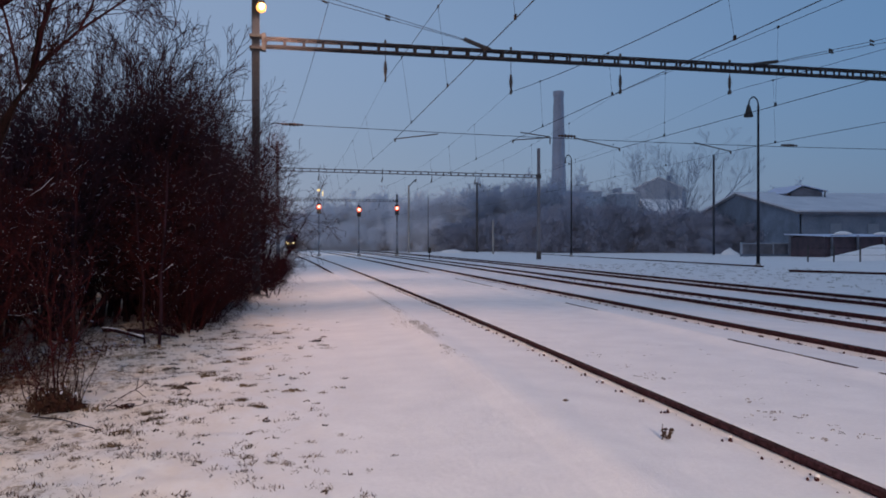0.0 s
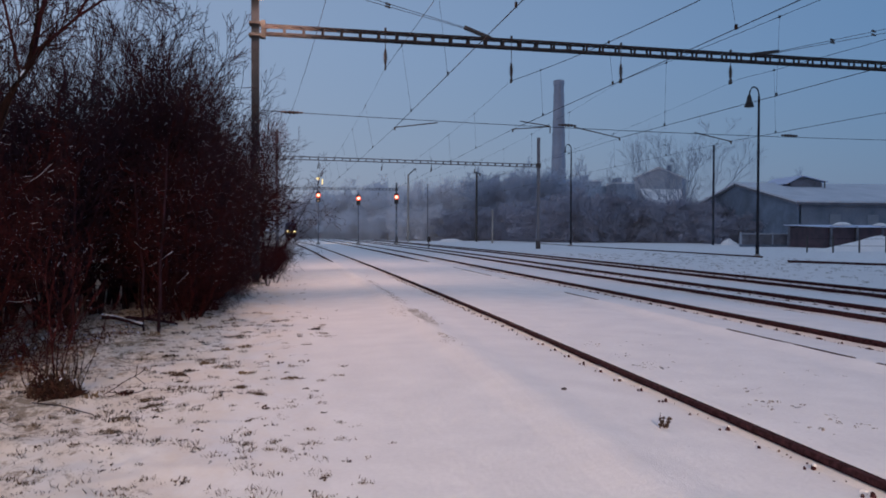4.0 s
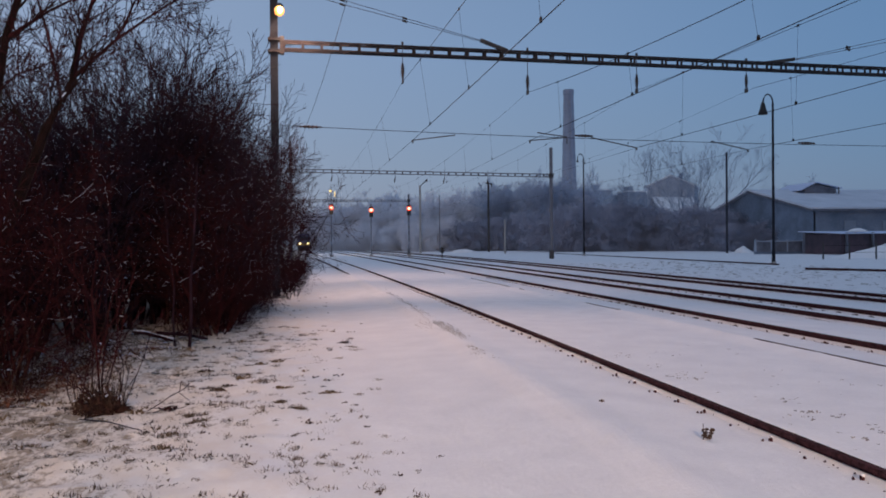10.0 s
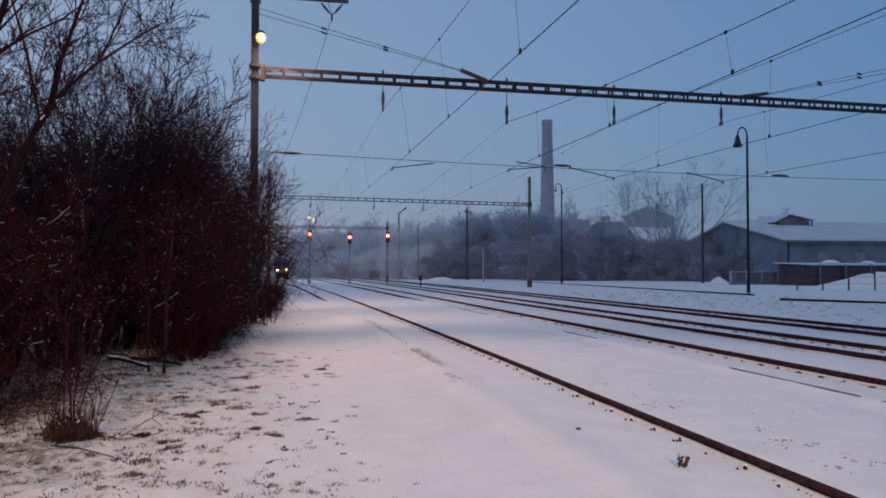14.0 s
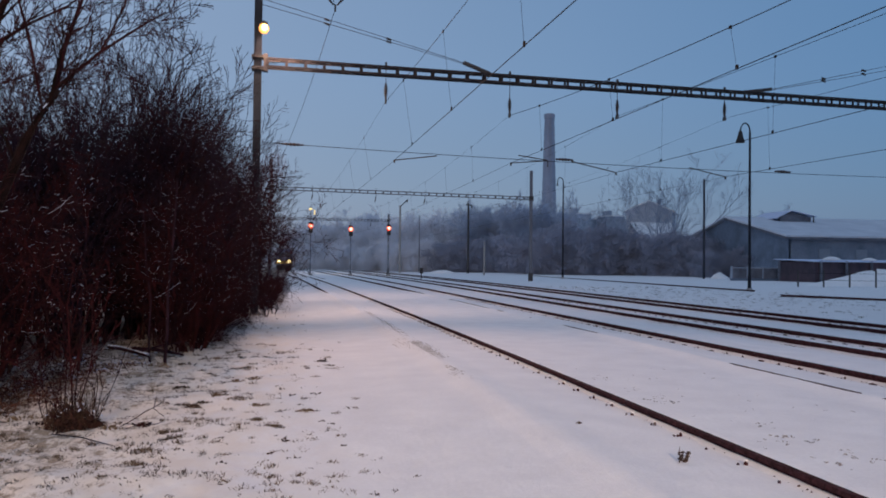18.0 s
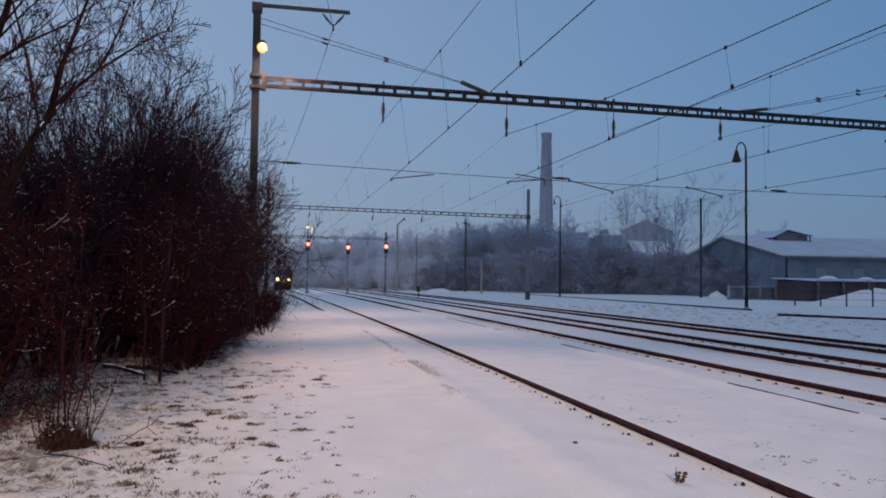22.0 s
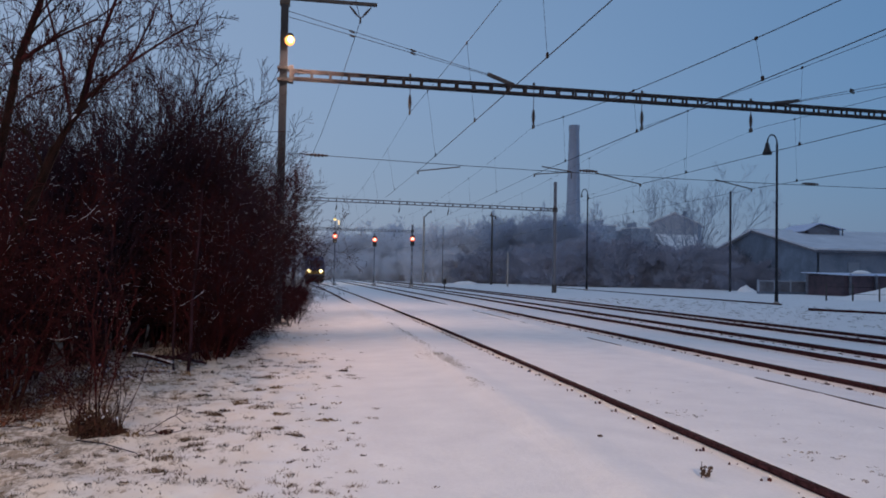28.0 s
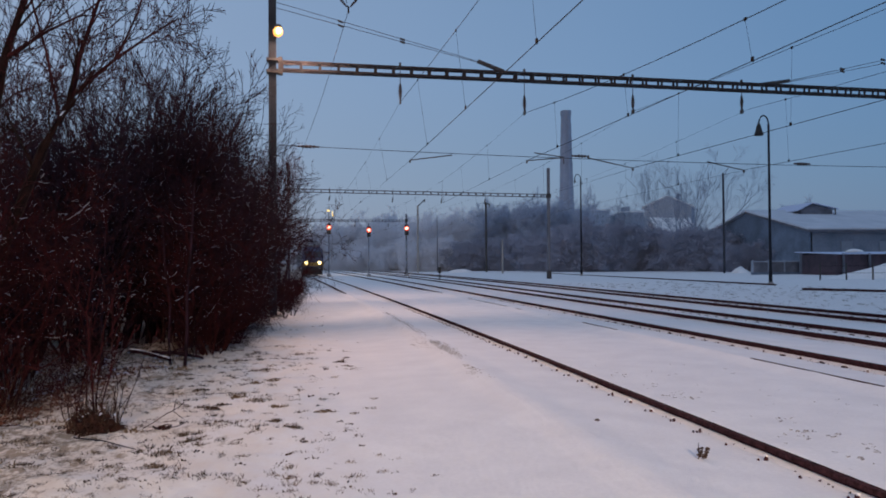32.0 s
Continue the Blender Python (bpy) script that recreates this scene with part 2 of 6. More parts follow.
SODIUM_GLOW = material("sodium_light", (0.9, 0.6, 0.3), 0.4, 0, 0, 5, None, 40, 0, (1.0, 0.70, 0.26), 7.0)
FAR_GLOW = material("far_sodium_light", (0.9, 0.6, 0.3), 0.4, 0, 0, 5, None, 40, 0, (1.0, 0.70, 0.24), 1.4)
HEAD_GLOW = material("headlight", (0.9, 0.8, 0.5), 0.3, 0, 0, 5, None, 40, 0, (1.0, 0.74, 0.30), 5.0)


def ground_material():
    """Thin snow with dead grass showing through towards the thicket and the sidings."""
    m = SNOW.copy()
    m.name = "thin_snow_over_grass"
    n, l = m.node_tree.nodes, m.node_tree.links
    b = n["Principled BSDF"]
    old = b.inputs["Base Color"].links[0].from_socket
    co = n.new("ShaderNodeTexCoord")
    sep = n.new("ShaderNodeSeparateXYZ")
    l.new(co.outputs["Object"], sep.inputs[0])

    drawn = n.new("ShaderNodeMapping")
    drawn.inputs["Scale"].default_value = (1.0, 0.6, 1.0)
    l.new(co.outputs["Object"], drawn.inputs["Vector"])

    def noise_at(scale, detail, rough=0.6):
        q = n.new("ShaderNodeTexNoise")
        q.inputs["Scale"].default_value, q.inputs["Detail"].default_value, q.inputs["Roughness"].default_value = scale, detail, rough
        l.new(drawn.outputs[0], q.inputs["Vector"])
        return q.outputs[0]

    def spread(src, a, b0, c, d):
        q = n.new("ShaderNodeMapRange")
        for k, v in enumerate((a, b0, c, d)):
            q.inputs[k + 1].default_value = v
        l.new(src, q.inputs[0])
        return q.outputs[0]

    def math_node(op, a, b0):
        q = n.new("ShaderNodeMath")
        q.operation = op
        for k, v in enumerate((a, b0)):
            if isinstance(v, float):
                q.inputs[k].default_value = v
            else:
                l.new(v, q.inputs[k])
        return q.outputs[0]

    # grass verge on the thicket's side, and rough ground beyond the last track
    verge = spread(sep.outputs["X"], 1.0, -2.4, 0.0, 0.18)
    yard = spread(sep.outputs["X"], 17.8, 24.0, 0.0, 0.20)
    path = spread(sep.outputs["X"], -0.9, 1.8, 0.0, -0.11)
    worn = math_node("ADD", math_node("ADD", verge, yard), path)
    fine = math_node("ADD", math_node("MULTIPLY", noise_at(15.0, 4, 0.72), 0.45), math_node("MULTIPLY", noise_at(6.0, 4, 0.7), 0.30))
    clumps = math_node("ADD", fine, math_node("MULTIPLY", noise_at(1.6, 3), 0.25))
    patch = math_node("MULTIPLY", noise_at(0.5, 3), 0.16)
    level = math_node("ADD", math_node("ADD", clumps, patch), worn)
    mask = spread(level, 0.735, 0.815, 0.0, 0.80)
    soil = n.new("ShaderNodeValToRGB")
    soil.color_ramp.elements[0].color, soil.color_ramp.elements[1].color = (0.10, 0.07, 0.05, 1), (0.30, 0.235, 0.16, 1)
    l.new(noise_at(30.0, 3), soil.inputs[0])
    # thin trodden snow over turf has a straw tint
    turf = n.new("ShaderNodeMixRGB")
    turf.inputs[2].default_value = (0.69, 0.605, 0.515, 1)
    thin = math_node("ADD", spread(sep.outputs["X"], 0.6, -2.0, 0.02, 0.66), spread(noise_at(2.5, 4), 0.35, 0.65, -0.22, 0.22))
    l.new(math_node("MULTIPLY", thin, spread(sep.outputs["X"], 1.2, -0.4, 0.0, 1.0)), turf.inputs[0])
    l.new(old, turf.inputs[1])
    mix = n.new("ShaderNodeMixRGB")
    l.new(mask, mix.inputs[0])
    l.new(turf.outputs[0], mix.inputs[1])
    l.new(soil.outputs[0], mix.inputs[2])
    l.new(mix.outputs[0], b.inputs["Base Color"])
    bp = n.new("ShaderNodeBump")
    bp.inputs["Strength"].default_value, bp.inputs["Distance"].default_value = 0.45, 0.05
    l.new(math_node("ADD", noise_at(6.0, 9, 0.74), math_node("MULTIPLY", mask, -0.5)), bp.inputs["Height"])
    l.new(bp.outputs[0], b.inputs["Normal"])
    return m


GROUND = ground_material()


# ---- building blocks ----
class Shape:
    """Gathers the faces of one mesh."""

    def __init__(self):
        self.v, self.f = [], []

    def box(self, c, s, rz=0.0, rx=0.0, ry=0.0):
        m = Matrix.Translation(c) @ Euler((radians(rx), radians(ry), radians(rz))).to_matrix().to_4x4()
        k = len(self.v)
        for z in (-0.5, 0.5):
            for x, y in ((-0.5, -0.5), (0.5, -0.5), (0.5, 0.5), (-0.5, 0.5)):
                self.v.append(tuple(m @ Vector((x * s[0], y * s[1], z * s[2]))))
        self.f += [tuple(k + i for i in q) for q in ((3, 2, 1, 0), (4, 5, 6, 7), (0, 1, 5, 4), (1, 2, 6, 5), (2, 3, 7, 6), (3, 0, 4, 7))]
        return self

    def bar(self, a, b, w, h=None):
        """A straight square bar from a to b."""
        a, b = Vector(a), Vector(b)
        return self.tube([a, b], [w * 0.7071, w * 0.7071], 4, turn=math.pi / 4, flat=(h or w) / w)

    def tube(self, pts, radii, sides=6, caps=True, turn=0.0, flat=1.0):
        pts = [Vector(p) for p in pts]
        k0 = len(self.v)
        for i, p in enumerate(pts):
            d = (pts[min(i + 1, len(pts) - 1)] - pts[max(i - 1, 0)])
            d = d.normalized() if d.length > 1e-9 else Vector((0, 0, 1))
            ref = Vector((0, 0, 1)) if abs(d.z) < 0.9 else Vector((1, 0, 0))
            s = d.cross(ref).normalized()
            u = s.cross(d)
            for j in range(sides):
                a = 2 * math.pi * j / sides + turn
                self.v.append(tuple(p + (s * math.cos(a) + u * (math.sin(a) * flat)) * radii[i]))
        for i in range(len(pts) - 1):
            for j in range(sides):
                a, b = k0 + i * sides + j, k0 + i * sides + (j + 1) % sides
                self.f.append((a, b, b + sides, a + sides))
        if caps:
            self.f.append(tuple(range(k0 + sides - 1, k0 - 1, -1)))
            e = k0 + (len(pts) - 1) * sides
            self.f.append(tuple(range(e, e + sides)))
        return self

    def turned(self, c, profile, sides=12):
        """Rings of (radius, height) round an upright axis at c."""
        k0 = len(self.v)
        for r, z in profile:
            for j in range(sides):
                a = 2 * math.pi * j / sides
                self.v.append((c[0] + r * math.cos(a), c[1] + r * math.sin(a), c[2] + z))
        for i in range(len(profile) - 1):
            for j in range(sides):
                a, b = k0 + i * sides + j, k0 + i * sides + (j + 1) % sides
                self.f.append((a, b, b + sides, a + sides))
        self.f.append(tuple(range(k0 + sides - 1, k0 - 1, -1)))
        e = k0 + (len(profile) - 1) * sides
        self.f.append(tuple(range(e, e + sides)))
        return self

    def prism(self, outline, depth, origin=(0, 0, 0), axis="y"):
        """An outline in x and z, drawn out along y (or in y and z along x)."""
        k, n = len(self.v), len(outline)
        for d in (0, depth):
            for a, z in outline:
                p = (a, d, z) if axis == "y" else (d, a, z)
                self.v.append(tuple(p[i] + origin[i] for i in range(3)))
        self.f.append(tuple(range(k, k + n)))
        self.f.append(tuple(range(k + 2 * n - 1, k + n - 1, -1)))
        for i in range(n):
            j = (i + 1) % n
            self.f.append((k + j, k + i, k + n + i, k + n + j))
        return self

    def mesh(self, name):
        me = bpy.data.meshes.new(name)
        me.from_pydata(self.v, [], self.f)
        me.validate()
        return me


def part(name, shape, mat, parent=None, label="", at=None, smooth=False):
    """Links a shape as one mesh object, under a thing or a part."""
    me = shape.mesh(name) if isinstance(shape, Shape) else shape
    if not me.materials:
        me.materials.append(mat)
    if smooth:
        me.polygons.foreach_set("use_smooth", [True] * len(me.polygons))
    ob = new(name, me)
    if parent:
        ob.parent = parent
    if at:
        ob.location = at
    if label:
        ob["label"] = label
    return ob


def thing(name, at, label, category, group="", kind="", rz=0.0):
    ob = new(name)
    ob.empty_display_size = 0.2
    ob.matrix_world = pose(*at, 0, 0, rz)
    return tagged(ob, label, category, group, kind)


# ---- the line of the tracks ----
BEND_Y = (-40, 15, 30, 50, 70, 100, 120, 140, 170, 200, 320)
BEND = {
    3.43: (0, 0, -0.2, -0.65, -1.15, -2.25, -3.4, -4.3, -4.9, -5.2, -8.5),
    8.40: (0, 0, 0, 0, -0.1, -0.6, -1.0, -1.5, -2.2, -3.0, -5.5),
    12.45: (0, 0, 0.2, 0.5, 0.7, 0.6, 0.3, -0.2, -1.0, -2.0, -5.0),
    16.75: (0, 0, 0.2, 0.6, 0.9, 0.9, 0.7, 0.3, -0.5, -1.6, -5.0),
}
LINES = sorted(BEND)


def bend(x, y):
    """Sideways shift of the ground at x across and y along the tracks."""
    s = [np.interp(y, BEND_Y, BEND[k]) * 0.5 + 0.25 * (np.interp(y - 9, BEND_Y, BEND[k]) + np.interp(y + 9, BEND_Y, BEND[k])) for k in LINES]
    return float(np.interp(x, LINES, s))


def track_at(x, y):
    return x + bend(x, y)


def snow_profile(far):
    """Snow level across the tracks: (x, z) pairs, with the near rails of two tracks buried close to the camera."""
    pairs = [(-30, -0.05), (-6, -0.06), (-3, -0.08), (-1, -0.10), (1.2, -0.11)]
    for k, x in enumerate(LINES):
        a, b = x - 0.755, x + 0.755
        buried = k < 2 and not far
        left = (-0.06, 0.012 if k == 0 else -0.010) if buried else (-0.115, -0.146)
        right = 0.012 if k == 0 else -0.010
        pairs += [(a - 0.35, left[0]), (a - 0.07, left[1]), (a + 0.07, right if buried else -0.05), (a + 0.5, -0.06), (b - 0.30, -0.088 if k == 0 else -0.115), (b - 0.07, -0.102 if k == 0 else -0.146), (b + 0.07, -0.02 if k < 2 else -0.05), (b + 0.18, -0.02 if k < 2 else -0.04), (b + 1.0, -0.032 if k == 0 else -0.05)]
    return pairs + [(20, -0.07), (24, 0.0), (34, 0.12), (60, 0.25)]


NEAR, FAR = snow_profile(False), snow_profile(True)
PROFILE_X, NEAR_Z, FAR_Z = [p[0] for p in NEAR], [p[1] for p in NEAR], [p[1] for p in FAR]


def ground_z(x, y):
    """Snow level at x across the tracks (before the bend) and y along them."""
    k = min(1.0, max(0.0, (y - 44) / 10))
    z = np.interp(x, PROFILE_X, NEAR_Z) * (1 - k) + np.interp(x, PROFILE_X, FAR_Z) * k
    thaw = 0.8 * max(math.exp(-((y - c) / w) ** 2) for c, w in ((16.2, 1.6), (22.5, 2.6), (37.5, 2.6), (29.5, 0.8)))
    z -= 0.007 * thaw * math.exp(-((x - LINES[0] + 0.755) / 0.16) ** 2)
    bare = max(math.exp(-((y - c) / w) ** 2) for c, w in ((9.2, 4.0), (20.3, 2.0), (34.0, 5.0)))
    z += 0.020 * (1 - k) * (1 - 0.70 * bare) * math.exp(-((x - LINES[1] + 0.755) / 0.16) ** 2)
    rough = 0.05 if x < 0 else 0.012
    turf = min(1.0, max(0.0, (1.1 - x) / 2.2)) * min(1.0, max(0.0, (20 - y) / 6))
    if turf > 0 and x > -7:
        lump = noise.noise(Vector((x * 6.5, y * 5.0, 3.1))) + 0.6 * noise.noise(Vector((x * 14.0, y * 11.0, 7.7)))
        z += 0.017 * turf * lump
    return float(z + rough * noise.fractal(Vector((x * 0.9, y * 0.9, 0)), 1.0, 2.0, 3) * (1 if abs(x) < 40 else 0.2))

# ---- ground, one sheet to the horizon ----
def build_ground():
    xs = sorted(set([-900, -500, -250, -120, -60, -40, -30, -22, -16, -12] + [round(-9 + 0.25 * i, 3) for i in range(18)] + [round(-4.5 + 0.06 * i, 3) for i in range(95)] + [round(1.25 + 0.22 * i, 3) for i in range(14)] + PROFILE_X
                    + [round(4.4 + 0.35 * i, 3) for i in range(56)] + [26, 28, 30, 32, 36, 40, 46, 54, 70, 90, 120, 170, 260, 400, 700, 1100]))
    ys = [-300, -120, -60, -30, -15, -8, -4, -1, 1, 2.5]
    y, step = 3.2, 0.07
    while y < 1600:
        ys.append(y)
        y += step
        step = 0.07 if y < 11 else min(0.20, step * 1.03) if y < 16 else step * 1.035
    s = Shape()
    for y in ys:
        for x in xs:
            s.v.append((x + (bend(x, y) if -40 < x < 60 else 0), y, ground_z(x, y)))
    n = len(xs)
    for j in range(len(ys) - 1):
        for i in range(n - 1):
            a = j * n + i
            s.f.append((a, a + 1, a + n + 1, a + n))
    ob = part("ground", s, GROUND, smooth=True)
    tagged(ob, "thin fresh snow over a railway yard with dead grass showing through", "ground", kind="structure")


build_ground()


# ---- tracks ----
def build_tracks():
    ys = [-12 + 2.0 * i for i in range(46)] + [80 + 4.0 * i for i in range(56)]
    head = [(-0.036, 0), (0.036, 0), (0.038, -0.035), (0.012, -0.05), (0.010, -0.13), (0.07, -0.15), (0.07, -0.17), (-0.07, -0.17), (-0.07, -0.15), (-0.010, -0.13), (-0.012, -0.05), (-0.038, -0.035)]
    lumps = random.Random(44)

    def clod(name, r, h, mat):
        """A small uneven lump on the ground."""
        c = Shape()
        rings = ((1.0, -0.6), (1.0, 0.2), (0.75, 0.7), (0.3, 1.0))
        for rr, zz in rings:
            for i in range(6):
                a, w = math.pi * i / 3, lumps.uniform(0.65, 1.25)
                c.v.append((math.cos(a) * r * rr * w, math.sin(a) * r * rr * w, h * zz * lumps.uniform(0.85, 1.15)))
        for j in range(3):
            for i in range(6):
                c.f.append((j * 6 + i, j * 6 + (i + 1) % 6, (j + 1) * 6 + (i + 1) % 6, (j + 1) * 6 + i))
        c.f.append(tuple(18 + i for i in range(6)))
        me = c.mesh(name)
        me.materials.append(mat)
        return me

    clips = [clod("rail_clip", 0.021, 0.030, RUST) for i in range(4)]
    bolts = [clod("rail_fastener", 0.014, 0.020, RUST) for i in range(4)]
    caps = [clod("snow_cap", 0.019, 0.012, SNOW) for i in range(4)]
    plates = []
    for wide in (0.05, 0.07, 0.10):
        me = Shape().box((0, 0, 0), (wide, 0.10, 0.05), lumps.uniform(-4, 4), 3, 4).mesh("tie_plate")
        me.materials.append(RUST)
        plates.append(me)
    drifts = [clod("snow_lump", 0.050, 0.018, SNOW) for i in range(4)]
    for k, x0 in enumerate(LINES):
        track = thing("railway_track", (0, 0, 0), ("rusty railway track with its near rail buried in snow" if k < 2 else "rusty railway track half buried in snow"), "track", "sidings", kind="structure")
        for off in (-0.755, 0.755):
            s = Shape()
            for y in ys:
                x = track_at(x0 + off, y)
                s.v += [(x + a, y, z) for a, z in head]
            n = len(head)
            for j in range(len(ys) - 1):
                for i in range(n):
                    a, b = j * n + i, j * n + (i + 1) % n
                    s.f.append((b, a, a + n, b + n))
            part("rail", s, RUST, track, "rusty steel rail")
        # fasteners and clods that stick out of the snow beside the exposed rail
        for i in range((46, 56, 52, 46)[k]):
            y = (4.2, 7.5, 11.0, 15.0)[k] + (0.61, 0.61, 0.61, 0.61)[k] * i
            x, low = track_at(x0 + 0.755, y), ground_z(x0 + 0.62, y)
            jig = lumps.uniform(-0.03, 0.03)
            if k and lumps.random() < 0.5:
                part("tie_plate", lumps.choice(plates), RUST, track, at=(x - 0.085 + 0.3 * jig, y + jig, low + lumps.uniform(-0.018, 0.002)))
            if lumps.random() < 0.88:
                c = part("rail_clip", lumps.choice(clips), RUST, track, at=(x - 0.10 + jig * 0.4, y + jig, low + 0.008))
                if lumps.random() < 0.8:
                    part("snow_cap", lumps.choice(caps), SNOW, c, at=(lumps.uniform(-0.008, 0.010), lumps.uniform(-0.006, 0.01), 0.027))
            for j in range(lumps.choice((1, 1, 1, 2) if k == 0 else (0, 1, 1, 2))):
                part("rail_fastener", lumps.choice(bolts), RUST, track, at=(x - lumps.uniform(0.14, 0.19), y + jig + lumps.gauss(0, 0.02), low + 0.004))
            if lumps.random() < 0.3:
                part("snow_lump", lumps.choice(drifts), SNOW, track, at=(x - 0.055, y + lumps.uniform(-0.2, 0.2), low - 0.005))
    # crumbs of snow and ballast along the rails
    for k, x0 in enumerate(LINES):
        white, stone = Shape(), Shape()
        for i in range(240 if k == 0 else 900):
            off = 0.755 if k < 2 or i % 2 else -0.755
            y = 4.6 + 3.5 * k + 34 * lumps.random() ** 1.5
            d = -0.045 - abs(lumps.gauss(0, 0.05))
            r = lumps.uniform(0.005, 0.013) if i % 3 else lumps.uniform(0.006, 0.015)
            c = Vector((track_at(x0 + off, y) + d, y, ground_z(x0 + off + d, y) + r * 0.1))
            into = white if i % 3 else stone
            q = len(into.v)
            for a in range(5):
                w = r * lumps.uniform(0.6, 1.3)
                into.v.append((c.x + w * math.cos(a * 1.2566), c.y + 1.5 * w * math.sin(a * 1.2566), c.z - r * 0.4))
            into.v.append((c.x, c.y, c.z + r * lumps.uniform(0.4, 0.8)))
            into.f += [(q + a, q + (a + 1) % 5, q + 5) for a in range(5)]
        track_part = [o for o in scene.objects if o.name.startswith("railway_track")][k]
        part("snow_crumble", white, SNOW, track_part)["kind"] = "stuff"
        part("ballast", stone, RUST, track_part)["kind"] = "stuff"
    # a siding on the far side, mostly under snow
    side = thing("railway_track", (0, 0, 0), "distant siding with one rail showing above the snow", "track", "sidings", kind="structure")
    for xa, ya, xb, yb in ((31.9, 29.0, 27.3, 40.8), (30.2, 48.0, 33.8, 110.0)):
        s = Shape()
        for i in range(13):
            x, y = xa + (xb - xa) * i / 12, ya + (yb - ya) * i / 12
            s.v += [(x + a * 1.6, y, z + 0.17) for a, z in head]
        n = len(head)
        for j in range(12):
            for i in range(n):
                a, b = j * n + i, j * n + (i + 1) % n
                s.f.append((b, a, a + n, b + n))
        part("rail", s, RUST, side, "rusty steel rail")


build_tracks()


# ---- overhead line ----
def lattice(s, a, b, w, d, step, chord=0.05, web=0.03, cross=True):
    """Four chords from a to b with bracing; w across, d up or along."""
    a, b = Vector(a), Vector(b)
    way = (b - a).normalized()
    side = Vector((0, 0, 1)).cross(way)
    side = side.normalized() if side.length > 0.1 else Vector((1, 0, 0))
    up = way.cross(side).normalized()
    cs = [(side * (w / 2 * p) + up * (d / 2 * q)) for p, q in ((-1, -1), (1, -1), (1, 1), (-1, 1))]
    for c in cs:
        s.bar(a + c, b + c, chord)
    n = max(2, round((b - a).length / step))
    for i in range(n):
        p, q = a + (b - a) * (i / n), a + (b - a) * ((i + 1) / n)
        for j in range(4):
            c, e = cs[j], cs[(j + 1) % 4]
            if cross:
                s.bar(p + c, q + e, web)
                s.bar(p + e, q + c, web)
            else:
                s.bar(p + c, p + e, web)
    return s


def insulator_profile(n, r, length):
    pr = [(0.014, 0.0)]
    for i in range(n):
        f = (i + 0.5) / n
        z, rr = length * f, r * (0.45 + 0.55 * math.sin(math.pi * f))
        pr += [(rr * 0.6, z - 0.32 * length / n), (rr, z - 0.1 * length / n), (rr * 0.92, z + 0.12 * length / n), (rr * 0.6, z + 0.3 * length / n)]
    return pr + [(0.014, length)]


def insulator(parent, a, b, r=0.075, n=8, rod=0.012):
    """An insulator from a to b with its rods, in the space of parent."""
    a, b = Vector(a), Vector(b)
    length = (b - a).length
    s = Shape()
    pr = insulator_profile(n, r, length)
    s.turned((0, 0, 0), pr, 10)
    ob = part("insulator", s, PORCELAIN, parent, "ribbed brown porcelain insulator", smooth=False)
    ob.matrix_local = Matrix.Translation(a) @ (b - a).to_track_quat("Z", "Y").to_matrix().to_4x4()
    return ob


def wire(name, pts, r, label, category="wire", parent=None, group="overhead wires"):
    s = Shape().tube(pts, [r] * len(pts), 5)
    if parent:
        return part(name, s, WIRE, parent)
    return tagged(part(name, s, WIRE), label, category, group)


def sag(a, b, drop, n=14):
    a, b = Vector(a), Vector(b)
    return [a + (b - a) * (i / n) - Vector((0, 0, 4 * drop * (i / n) * (1 - i / n))) for i in range(n + 1)]


